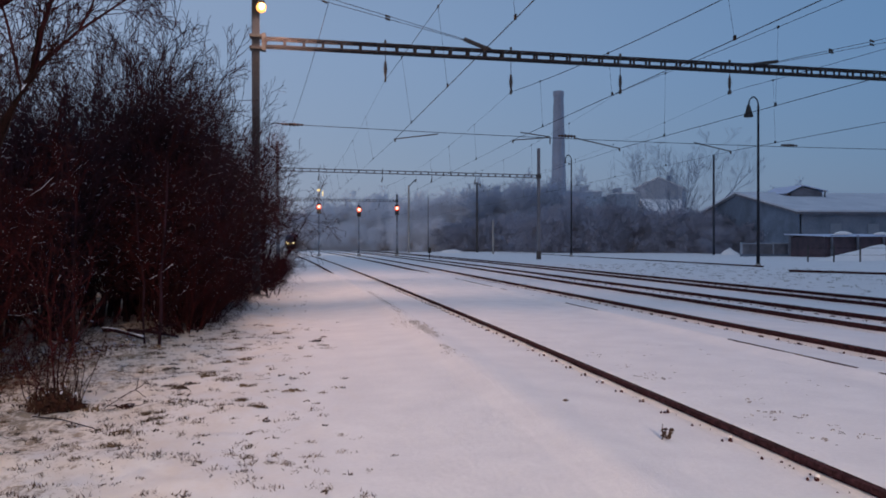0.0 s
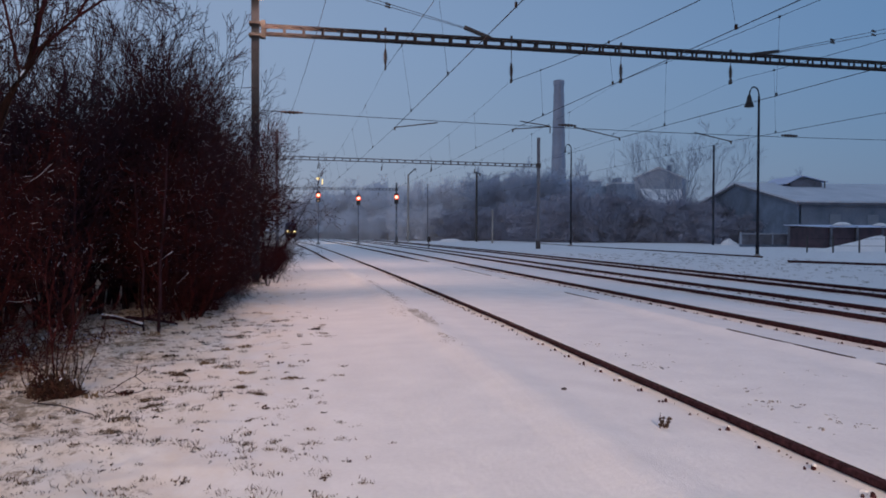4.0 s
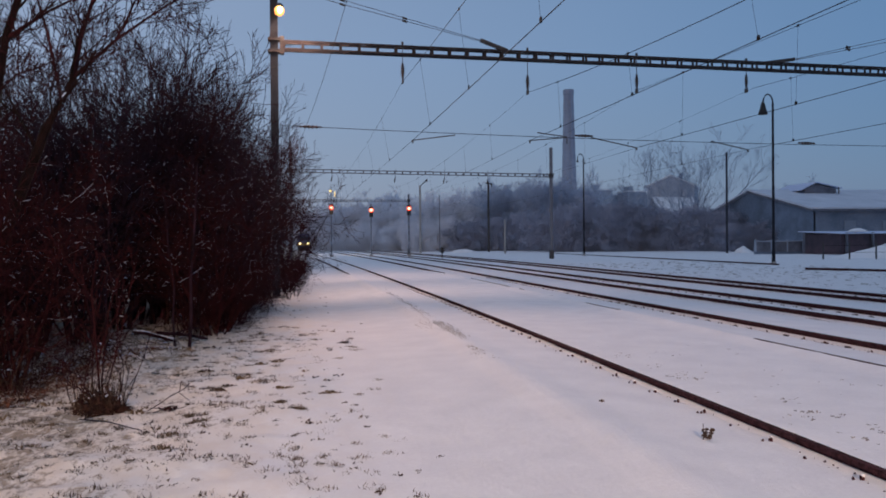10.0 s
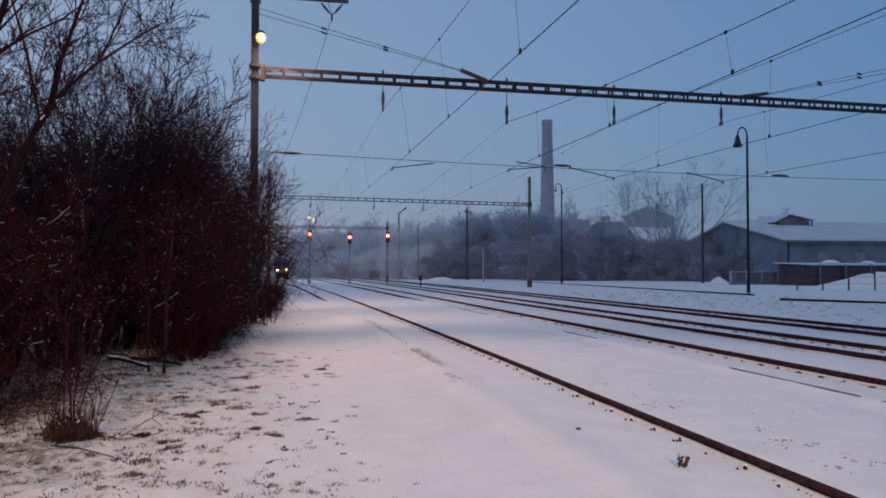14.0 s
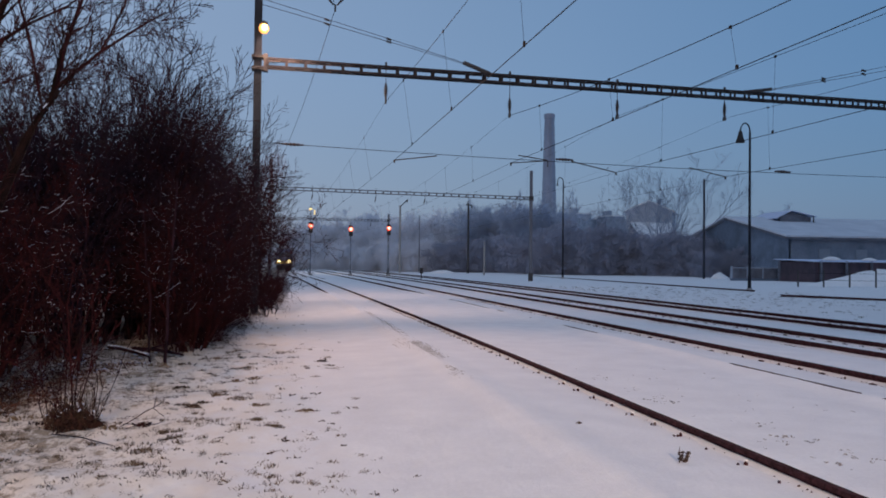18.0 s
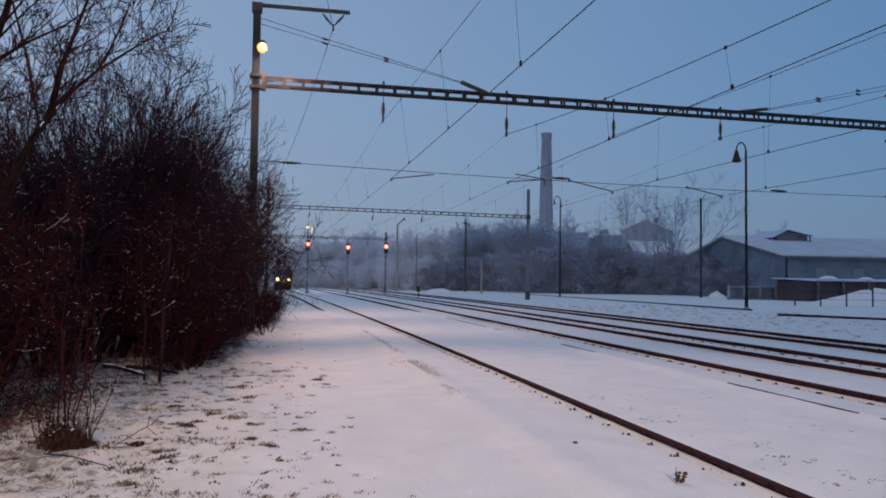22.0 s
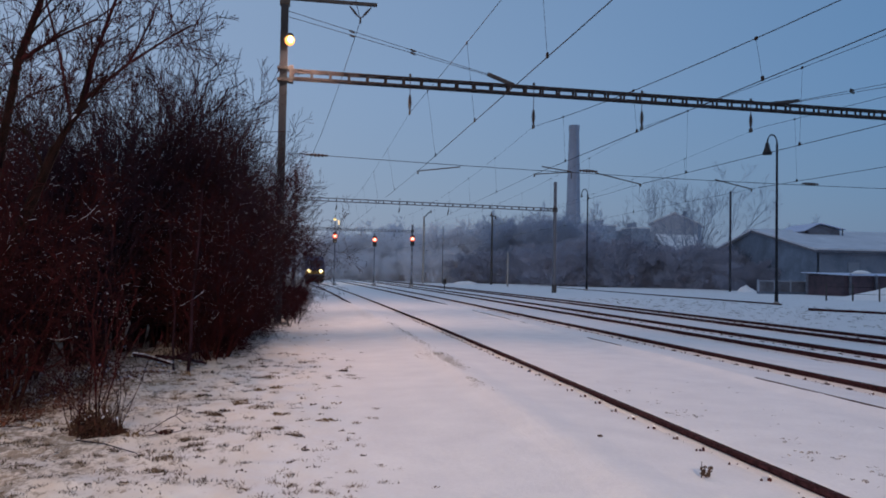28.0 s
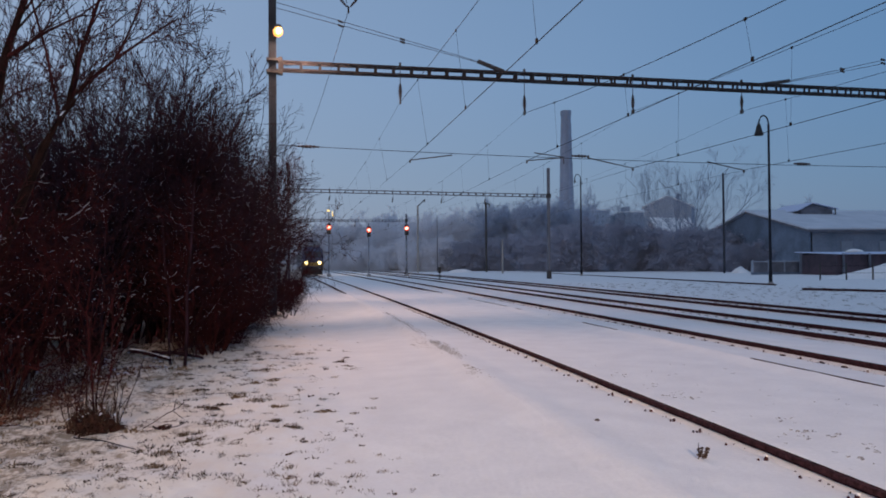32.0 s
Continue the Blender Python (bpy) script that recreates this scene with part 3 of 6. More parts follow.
def near_portal():
    L, R = Vector((-1.17, 28.0, 0)), Vector((25.65, 29.62, 0))
    p = thing("catenary_portal", (0, 0, 0), "steel catenary portal spanning four snowy tracks", "catenary portal", "catenary portals")
    def on(x, z):
        k = (x - L.x) / (R.x - L.x)
        return Vector((x, L.y + (R.y - L.y) * k, z))
    # mast of two channels with battens
    s = Shape()
    for dx in (-0.10, 0.10):
        s.box((L.x + dx, L.y, 5.5), (0.055, 0.26, 11.2))
    for i in range(24):
        s.box((L.x, L.y - 0.11, 0.3 + i * 0.46), (0.20, 0.012, 0.20))
        s.box((L.x, L.y + 0.11, 0.3 + i * 0.46), (0.20, 0.012, 0.20))
    s.box((L.x, L.y, 5.5), (0.14, 0.225, 11.1))
    part("mast", s, MAST_STEEL, p, "dark grey steel mast")
    part("foundation", Shape().box((L.x, L.y, -0.25), (0.7, 0.7, 0.4)), CONCRETE, p, "concrete foundation")
    part("mast_clamp", Shape().box((L.x, L.y, 8.72), (0.40, 0.42, 0.09)).box((L.x, L.y, 8.32), (0.40, 0.42, 0.09)).box((L.x + 0.27, L.y, 8.53), (0.14, 0.30, 0.58)), STEEL, p)
    # beam: two pairs of chords with upright battens
    a, b = on(-0.85, 8.53), on(25.1, 8.58)
    s = Shape()
    for dy in (-0.16, 0.16):
        for dz in (-0.135, 0.135):
            s.bar(a + Vector((0, dy, dz)), b + Vector((0, dy, dz)), 0.062)
    n = 40
    for i in range(n + 1):
        q = a + (b - a) * (i / n)
        for dy in (-0.16, 0.16):
            s.box(q + Vector((0, dy, 0)), (0.085, 0.02, 0.26))
        if i < n:
            e = a + (b - a) * ((i + 1) / n)
            for dz in (-0.145, 0.145):
                s.bar(q + Vector((0, -0.16, dz)), e + Vector((0, 0.16, dz)), 0.035)
    part("beam", s, BEAM_STEEL, p, "battened steel beam")
    # lattice tower with its post on the far end
    s = lattice(Shape(), (R.x, R.y, 0.2), (R.x, R.y, 12.1), 0.55, 0.55, 0.62, 0.075, 0.04)
    part("tower", s, RUST, p, "rusty lattice steel tower")
    part("tower_post", Shape().box((R.x + 0.36, R.y + 0.1, 4.4), (0.26, 0.26, 8.4)), RUST, p)
    part("tower_head", Shape().box((R.x, R.y, 12.0), (0.66, 0.66, 0.4)), RUST, p)
    part("tower_foot", Shape().box((R.x, R.y, 0.12), (0.78, 0.78, 0.5)), CONCRETE, p, "snow-dusted concrete foot")
    part("tower_clamp", Shape().box((R.x - 0.1, R.y, 8.0), (0.7, 0.66, 0.12)), RUST, p)
    part("cross_wire_bracket", Shape().box((R.x - 0.05, R.y, 5.6), (0.8, 0.66, 0.12)).box((R.x - 0.35, R.y, 5.42), (0.5, 0.12, 0.3), 0, 0, 35), RUST, p)
    # stays from both tops to the beam
    for top, foot, bk in (((L.x, L.y, 10.75), on(7.15, 8.72), on(6.15, 9.06)), ((R.x, R.y, 10.5), on(17.7, 8.70), on(19.1, 8.92))):
        for dz in (0.0, -0.20):
            s = Shape().tube([Vector(top) + Vector((0.1, 0, dz)), bk + Vector((0, 0, dz * 0.2))], [0.011, 0.011], 5)
            part("stay", s, STEEL, p)
        part("stay_bracket", Shape().bar(bk, foot, 0.12), STEEL, p)
        for k in (0.32, 0.62):
            q = Vector(top) + (bk - Vector(top)) * k
            for dz in (0.0, -0.20 * (1 - 0.8 * k)):
                part("stay_joint", Shape().bar(q + Vector((-0.09, 0, dz + 0.03)), q + Vector((0.09, 0, dz - 0.03)), 0.06), STEEL, p)
    # top arm with the feeder's insulators
    part("top_arm", Shape().bar((L.x - 0.15, L.y, 11.2), (L.x + 3.2, L.y + 0.15, 11.22), 0.11).box((L.x, L.y, 11.1), (0.34, 0.34, 0.3)), STEEL, p)
    v = Vector((1.45, 28.15, 10.62))
    for dx in (-0.38, 0.38):
        insulator(p, (v.x + dx, v.y, 11.12), (v.x + dx * 0.15, v.y, v.z + 0.12), 0.055, 6)
    part("feeder_clamp", Shape().box(v + Vector((0, 0, 0.02)), (0.06, 0.14, 0.22)), STEEL, p)
    # sodium floodlight on the mast
    part("lamp_bracket", Shape().bar((L.x, L.y - 0.1, LAMP[2]), (LAMP[0], LAMP[1], LAMP[2]), 0.06), STEEL, p)
    lh = part("lamp_housing", Shape().turned((LAMP[0], LAMP[1], LAMP[2] + 0.04), ((0.04, 0.12), (0.11, 0.08), (0.13, 0.02)), 12), PAINTED, p, "grey floodlight housing")
    part("lamp_lens", Shape().turned((LAMP[0] + 0.02, LAMP[1] - 0.10, LAMP[2] - 0.08), ((0.04, -0.13), (0.085, -0.08), (0.10, 0.0), (0.075, 0.08), (0.03, 0.10)), 14), SODIUM_GLOW, lh, "glowing orange lens", smooth=True)
    # a shell behind the lens glows in place of the halo round it
    part("reflector", Shape().turned((LAMP[0], LAMP[1] + 0.03, LAMP[2] - 0.08), ((0.07, -0.18), (0.15, -0.11), (0.175, 0.03), (0.12, 0.12)), 14), SODIUM_RIM, lh, "orange shell glowing as the lamp's halo", smooth=True)
    # droppers of the beam: one insulator over each track
    for x, low in ((3.28, 7.47), (7.93, 7.23), (12.28, 7.43), (16.95, 7.60)):
        q = on(x, low + 0.97)
        part("hanger", Shape().tube([Vector((q.x, q.y, 8.86)), q + Vector((0, 0, -0.36))], [0.014, 0.014], 5).box((q.x, q.y, 8.76), (0.07, 0.07, 0.20)), STEEL, p)
        insulator(p, q + Vector((0, 0, -0.88)), q + Vector((0, 0, -0.33)), 0.085, 7)
        part("messenger_clamp", Shape().box(q + Vector((0, 0, -0.97)), (0.05, 0.2, 0.16)), STEEL, p)
    # cross wire with its insulators and the steady arms
    c0, c1 = Vector((-1.0, 28.0, 5.80)), Vector((25.1, 29.55, 5.55))
    part("cross_wire", Shape().tube(sag(c0, c1, 0.12), [0.011] * 15, 5), WIRE, p)
    for k0, k1 in ((0.025, 0.055), (0.412, 0.440), (0.775, 0.805)):
        insulator(p, c0 + (c1 - c0) * k0 - Vector((0, 0, 0.02)), c0 + (c1 - c0) * k1 - Vector((0, 0, 0.02)), 0.07, 6)
    for xa, za, xb, zb in ((5.17, 5.60, 3.62, 5.38), (9.4, 5.60, 8.0, 5.46), (10.4, 5.62, 12.25, 5.27), (15.4, 5.58, 17.0, 5.28)):
        part("steady_arm", Shape().tube([on(xa, za), on(xb, zb)], [0.024, 0.02], 6).bar(on(xb, zb + 0.02), on(xb, zb - 0.10), 0.05), STEEL, p)
    part("steady_arm", Shape().tube([on(9.45, 5.60), on(9.45, 5.36)], [0.02, 0.02], 6).tube([on(8.3, 5.76), on(9.45, 5.62)], [0.022, 0.022], 6), STEEL, p)


def far_portal(y, xl, xr, zb, zt, left=(0.0, 0.0)):
    """A portal across the tracks; left: how far its left end stands nearer, and how much higher the beam is there."""
    p = thing("catenary_portal", (0, 0, 0), "distant steel catenary portal over the tracks", "catenary portal", "catenary portals")
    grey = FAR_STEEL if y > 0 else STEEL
    a, b = Vector((xl, y - left[0], zb + left[1])), Vector((xr, y, zb))
    for e in (a, b):
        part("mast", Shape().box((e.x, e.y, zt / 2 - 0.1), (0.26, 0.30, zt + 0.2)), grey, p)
        part("mast_clamp", Shape().box(e, (0.42, 0.45, 0.45)), STEEL, p)
    part("mast_foot", Shape().box((xr, y, 0.35), (0.40, 0.40, 1.0)), STEEL, p, "dark painted mast foot")
    s = Shape()
    for dy in (-0.15, 0.15):
        for dz in (-0.14, 0.14):
            s.bar(a + Vector((0, dy, dz)), b + Vector((0, dy, dz)), 0.065)
    n = 34
    for i in range(n + 1):
        s.box(a + (b - a) * (i / n), (0.10, 0.30, 0.26))
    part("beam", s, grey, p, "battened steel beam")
    for x in LINES:
        x = track_at(x, y) + 0.2
        if x > xr - 0.5:
            continue
        q = a + (b - a) * ((x - xl) / (xr - xl)) - Vector((0, 0, 0.2))
        part("hanger", Shape().tube([q + Vector((0, 0, 0.6)), q + Vector((0, 0, -0.3))], [0.02, 0.02], 5), STEEL, p)
        insulator(p, q + Vector((-0.1, 0, -0.8)), q + Vector((0, 0, -0.25)), 0.09, 5)
    return p


near_portal()
# unseen portal behind the camera, added to end the wires and hold its lamp
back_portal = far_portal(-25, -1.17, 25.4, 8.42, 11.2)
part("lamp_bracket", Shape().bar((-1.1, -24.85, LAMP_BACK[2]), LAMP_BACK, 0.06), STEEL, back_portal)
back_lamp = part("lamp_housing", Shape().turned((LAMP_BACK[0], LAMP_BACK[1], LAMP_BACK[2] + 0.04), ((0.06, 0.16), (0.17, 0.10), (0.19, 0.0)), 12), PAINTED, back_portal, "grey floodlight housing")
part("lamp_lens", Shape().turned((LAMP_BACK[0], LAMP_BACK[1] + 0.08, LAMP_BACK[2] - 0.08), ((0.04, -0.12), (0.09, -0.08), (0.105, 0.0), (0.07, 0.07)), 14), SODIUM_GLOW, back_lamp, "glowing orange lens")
far_portal(80, -1.85, 24.65, 8.6, 11.5, (1.6, 0.22))
far_portal(128, -3.0, 15.6, 8.55, 9.6)

PORTAL_Y = (-25.0, 28.6, 80.0, 128.0, 176.0)


def overhead():
    # at the hidden end and at the portal: x and z of the contact wire; then of the messenger wire with its sag; then the last dropper and their step
    near = (((4.20, 5.38), (3.62, 5.38)), ((8.6, 5.36), (8.0, 5.46)), ((12.85, 5.0), (12.25, 5.27)), ((18.5, 4.9), (17.0, 5.28)))
    mess = (((4.5, 7.47), (3.28, 7.47), 0.39), ((8.3, 7.23), (7.93, 7.23), 1.30), ((13.1, 7.43), (12.28, 7.43), 0.34), ((17.6, 7.60), (16.95, 7.60), 0.60))
    hung = ((24.4, 5.8), (25.0, 5.7), (25.1, 6.25), (26.2, 6.0))
    for row, k in enumerate(LINES):
        cs = [*near[row]] + [(track_at(k, y) + z, 5.36) for y, z in ((80, 0.3), (128, -0.2), (176, 0.2))]
        ms = [*mess[row][:2]] + [(track_at(k, y) + 0.1, 7.28) for y in (80, 128, 176)]
        for i in range(4):
            y0, y1 = PORTAL_Y[i], PORTAL_Y[i + 1]
            a, b = Vector((cs[i][0], y0, cs[i][1])), Vector((cs[i + 1][0], y1, cs[i + 1][1]))
            m0, m1 = Vector((ms[i][0], y0, ms[i][1])), Vector((ms[i + 1][0], y1, ms[i + 1][1]))
            dip = 0.6 if i else mess[row][2]
            wire("contact_wire", sag(a, b, 0.03), 0.009 if i == 0 else 0.0055, "dark contact wire strung over a railway track")
            wire("messenger_wire", sag(m0, m1, dip, 24), (0.0095 if row == 1 else 0.0075) if i == 0 else 0.004, "dark messenger wire sagging between portals")
            d = Shape()
            fs = [(hung[row][0] - q * hung[row][1] - y0) / (y1 - y0) for q in range(8)] if i == 0 else [q / 8 for q in range(1, 8)]
            for f in fs:
                top = m0 + (m1 - m0) * f - Vector((0, 0, 4 * dip * f * (1 - f)))
                low = a + (b - a) * f - Vector((0, 0, 4 * 0.03 * f * (1 - f)))
                d.tube([top, low], [0.0035, 0.0035], 4)
                d.box(top, (0.03, 0.07, 0.06)).box(low + Vector((0, 0, 0.03)), (0.03, 0.07, 0.09))
            if i < 3:
                tagged(part("dropper_wires", d, WIRE), "thin dropper wires with small clamps", "wire", "overhead wires", "stuff")
    wire("feeder_cable", sag((1.45, 28.15, 10.62), (-4.5, -24, 10.4), 0.6), 0.010, "feeder cable on the portal's top arm")
    wire("feeder_cable", sag((1.45, 28.15, 10.62), (-2.6, 80, 10.2), 1.6), 0.010, "feeder cable on the portal's top arm")


overhead()


# ---- lamps, poles and signals ----
def yard_lamp(at, h, arm=-1, bell=1.0):
    p = thing("yard_lamp", at, "unlit yard lamp on a tall swan-necked steel pole", "street lamp", "yard lamps")
    part("pole", Shape().tube([(0, 0, -0.2), (0, 0, 1.0), (0, 0, 1.05), (0, 0, h - 0.75)], [0.13, 0.12, 0.095, 0.075], 10), DARK_POLE, p)
    neck = [(0.36 * arm * (1 - math.cos(a)), 0, h - 0.75 + 0.62 * math.sin(a) * 0.95) for a in [math.pi * i / 10 for i in range(11)]]
    part("swan_neck", Shape().tube(neck, [0.05] * 11, 8), DARK_POLE, p)
    e = neck[-1]
    part("shade", Shape().turned((e[0], 0, e[2]), [(r * bell, z * bell) for r, z in ((0.30, -0.78), (0.32, -0.72), (0.20, -0.40), (0.15, -0.14), (0.09, 0.05))], 14), BLACK, p, "dark bell-shaped lamp shade", smooth=True)
    part("foot", Shape().turned((0, 0, 0), ((0.22, -0.1), (0.22, 0.1), (0.14, 0.2)), 10), CONCRETE, p)
    return p


yard_lamp((31.0, 49.9, 0.05), 11.7)
yard_lamp((31.4, 89.2, 0.1), 12.0, -1, 0.45)


def line_pole(at, h, w, label, arm=None, mat=None):
    p = thing("line_pole", at, label, "pole", "poles")
    part("shaft", Shape().tube([(0, 0, -0.3), (0, 0, h)], [w / 2, w / 2 * 0.8], 8), mat or GREY_POLE, p)
    if arm:
        part("cross_arm", Shape().bar((arm[0], 0, h - 0.2), (arm[1], 0, h + arm[2]), 0.16), GREY_POLE, p)
        part("arm_tip", Shape().turned((arm[1], 0, h + arm[2]), ((0.05, -0.5), (0.14, -0.3), (0.14, -0.1), (0.04, 0.1)), 8), PORCELAIN, p)
    return p


line_pole((30.7, 136.6, 0.1), 12.2, 0.42, "distant dark catenary mast with a short arm", (-0.5, 0.6, -0.3), STEEL)
line_pole((28.9, 117.4, 0.1), 5.0, 0.30, "distant short pale post beside the siding", None, CONCRETE)
line_pole((49.9, 90.2, 0.2), 12.2, 0.30, "thin dark pole at the edge of the yard")
line_pole((20.2, 148.0, 0.0), 12.5, 0.42, "distant catenary mast with a bent arm", (0, 1.3, 1.1), CONCRETE)
line_pole((24.5, 152.0, 0.0), 11.0, 0.20, "distant thin grey pole", None, FAR_STEEL)


def main_signal(at, z):
    p = thing("railway_signal", at, "railway signal showing red on a slim striped mast", "signal", "signals")
    part("mast", Shape().tube([(0, 0, -0.3), (0, 0, z + 0.9)], [0.08, 0.065], 8), FAR_STEEL, p)
    for i in range(4):
        part("mast_stripe", Shape().turned((0, 0, 1.6 + i * 0.9), ((0.095, 0), (0.095, 0.42)), 8), PLASTER, p)
    head = part("head", Shape().box((0, -0.22, z - 0.22), (0.54, 0.22, 1.45)), BLACK, p, "black signal head")
    # the lens disc is oversized to include the red glow around it
    lens = part("lens", Shape().turned((0, 0, 0), ((0.32, 0), (0.30, 0.05), (0.10, 0.07)), 16), RED_GLOW, head, "glowing red lens with its halo")
    part("lens_core", Shape().turned((0, 0, 0.075), ((0.19, 0), (0.17, 0.03), (0.08, 0.05)), 12), RED_CORE, lens, "bright core of the lens")
    lens.matrix_local = pose(0, -0.34, z, 90, 0, 0)
    part("hood", Shape().box((0, -0.42, z + 0.25), (0.46, 0.34, 0.03)), BLACK, head)
    for dz in (-0.42, -0.74):
        o = part("dark_lens", Shape().turned((0, 0, 0), ((0.12, 0), (0.10, 0.04)), 12), GLASS_DARK, head)
        o.matrix_local = pose(0, -0.335, z + dz, 90, 0, 0)
    part("foot", Shape().box((0, 0, 0.05), (0.5, 0.5, 0.5)), CONCRETE, p)


main_signal((2.78, 110, -0.05), 6.72)
main_signal((8.2, 110, -0.05), 6.35)
main_signal((13.42, 110, -0.05), 6.58)


def dwarf_signal(at):
    p = thing("dwarf_signal", at, "low black dwarf signal between the tracks", "signal", "signals")
    part("mast", Shape().tube([(0, 0, -0.2), (0, 0, 0.7)], [0.06, 0.06], 8), STEEL, p)
    h = part("head", Shape().box((0, 0, 0.95), (0.34, 0.24, 0.6)), BLACK, p)
    part("hood", Shape().box((0, -0.18, 1.2), (0.26, 0.18, 0.03)), BLACK, h)


dwarf_signal((14.45, 88.0, -0.05))

# lit lamp beyond the signals
far_lamp = thing("mast_lamp", (3.25, 127.86, 0), "small lit sodium lamp on a distant mast", "street lamp")
part("pole", Shape().tube([(0, 0, 8.6), (0, 0, 10.9)], [0.06, 0.05], 8), STEEL, far_lamp)
part("bracket", Shape().bar((0, 0, 10.15), (-0.1, -0.5, 10.2), 0.08), STEEL, far_lamp)
part("lens", Shape().turned((-0.1, -0.5, 10.1), ((0.14, -0.18), (0.26, 0.0), (0.2, 0.12)), 10), FAR_GLOW, far_lamp, "glowing yellow lens")
# white reflection beside the lamp, built as a glowing strip
part("back_lamp", Shape().box((0.55, -0.2, 9.6), (0.14, 0.14, 0.75)), FAR_GLOW, far_lamp, "pale glowing strip")


# ---- chimney and buildings ----
def chimney(at, h, r0, r1):
    p = thing("factory_chimney", at, "tall tapered concrete factory chimney in the distance", "chimney")
    n = 12
    for i in range(n):
        a, b = i / n, (i + 1) / n
        ra, rb = r0 + (r1 - r0) * a, r0 + (r1 - r0) * b
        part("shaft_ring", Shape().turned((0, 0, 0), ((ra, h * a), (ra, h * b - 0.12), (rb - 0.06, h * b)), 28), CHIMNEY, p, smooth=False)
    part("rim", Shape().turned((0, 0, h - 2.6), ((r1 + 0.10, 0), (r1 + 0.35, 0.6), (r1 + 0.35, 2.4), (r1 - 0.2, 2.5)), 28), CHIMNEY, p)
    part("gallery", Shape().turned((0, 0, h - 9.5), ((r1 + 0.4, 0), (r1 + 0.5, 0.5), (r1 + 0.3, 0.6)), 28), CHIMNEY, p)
    part("ladder", Shape().box((0, -r0 - 0.02, h / 2), (0.5, 0.3, h * 0.96), 0, -math.degrees(math.atan((r0 - r1) / h)), 0), CHIMNEY, p)


chimney((109.7, 330, 0), 67.0, 3.75, 2.0)


def apartment(at, sx, sy, h, rz=0):
    p = thing("apartment_block", at, "distant pale panel apartment block with flat snowy roof", "building", "apartment blocks", rz=rz)
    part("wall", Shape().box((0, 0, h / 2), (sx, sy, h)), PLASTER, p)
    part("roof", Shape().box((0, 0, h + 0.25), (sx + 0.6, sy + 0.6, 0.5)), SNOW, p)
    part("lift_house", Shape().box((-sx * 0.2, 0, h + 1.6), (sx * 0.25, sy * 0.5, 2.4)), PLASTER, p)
    s = Shape().box((0, 0, 0), (1.5, 0.12, 1.4)).mesh("window")
    s.materials.append(FAR_GLASS)
    for fl in range(int(h / 3)):
        for i in range(int(sx / 3.4)):
            part("window", s, GLASS_DARK, p, at=(-sx / 2 + 1.9 + i * 3.4, -sy / 2 - 0.03, 1.6 + fl * 3))


apartment((131.0, 352, 0), 9.0, 12, 25.0)
apartment((147.2, 352, 0), 9.0, 12, 24.3)
apartment((142.0, 372, 0), 44.0, 12, 24.0)


def hall():
    """Long shed-roofed goods hall with a gable towards the tracks."""
    p = thing("goods_hall", (0, 0, 0), "long grey goods hall with a snow-covered pitched roof", "building")
    x0, x1, y0, y1 = 59.8, 140.0, 88.0, 113.0
    # gable end faces the tracks; eaves run away along x
    yr = 101.5
    ze, zr = 5.5, 8.4
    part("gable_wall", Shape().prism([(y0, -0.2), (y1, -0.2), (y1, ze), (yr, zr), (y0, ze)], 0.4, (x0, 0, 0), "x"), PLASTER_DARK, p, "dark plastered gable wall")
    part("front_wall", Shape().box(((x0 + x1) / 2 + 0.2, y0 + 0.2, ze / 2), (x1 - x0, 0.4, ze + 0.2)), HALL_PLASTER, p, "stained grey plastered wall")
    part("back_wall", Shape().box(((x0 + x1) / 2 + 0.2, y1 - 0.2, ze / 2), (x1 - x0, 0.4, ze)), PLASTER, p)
    for a, b in ((y0 - 0.6, yr), (yr, y1 + 0.6)):
        za, zb = (ze - 0.08, zr + 0.1) if a < yr else (zr + 0.1, ze - 0.08)
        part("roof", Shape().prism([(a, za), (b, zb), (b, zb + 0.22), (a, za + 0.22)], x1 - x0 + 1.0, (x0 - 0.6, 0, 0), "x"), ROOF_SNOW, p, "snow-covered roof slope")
    part("verge_board", Shape().prism([(y0 - 0.6, ze - 0.34), (yr, zr - 0.16), (yr, zr + 0.10), (y0 - 0.6, ze - 0.08)], 0.14, (x0 - 0.62, 0, 0), "x"), DARK_WOOD, p)
    part("eaves_board", Shape().box(((x0 + x1) / 2, y0 - 0.62, ze - 0.22), (x1 - x0 + 1.0, 0.10, 0.30)), DARK_WOOD, p)
    for i in range(6):
        w = part("window", Shape().box((0, 0, 0), (1.5, 0.12, 1.6)), FAR_GLASS, p, at=(x0 + 5 + i * 5.2, y0 - 0.03, 3.2))
        part("window_sill", Shape().box((0, -0.1, -0.86), (1.7, 0.22, 0.1)), CONCRETE, w)
    # roof monitor
    mx = 67.7
    part("monitor", Shape().prism([(-2.2, 6.9), (2.4, 6.9), (2.4, 8.55), (-0.6, 9.25), (-2.2, 8.5)], 6.0, (mx, 98.0, 0), "y"), DARK_WOOD, p, "boarded roof monitor")
    part("monitor_roof", Shape().prism([(-3.0, 8.3), (-0.8, 9.35), (-0.4, 9.35), (3.2, 8.62), (3.2, 8.72), (-0.6, 9.5), (-3.0, 8.42)], 6.6, (mx, 97.7, 0), "y"), TWIG_SNOW, p)
    part("vent_pipe", Shape().tube([(mx + 2.55, 97.6, 6.3), (mx + 2.55, 97.6, 8.75)], [0.08, 0.08], 6), STEEL, p)
    part("second_monitor", Shape().box((83.2, 105, 8.0), (4.4, 3, 0.9)), DARK_WOOD, p)


hall()


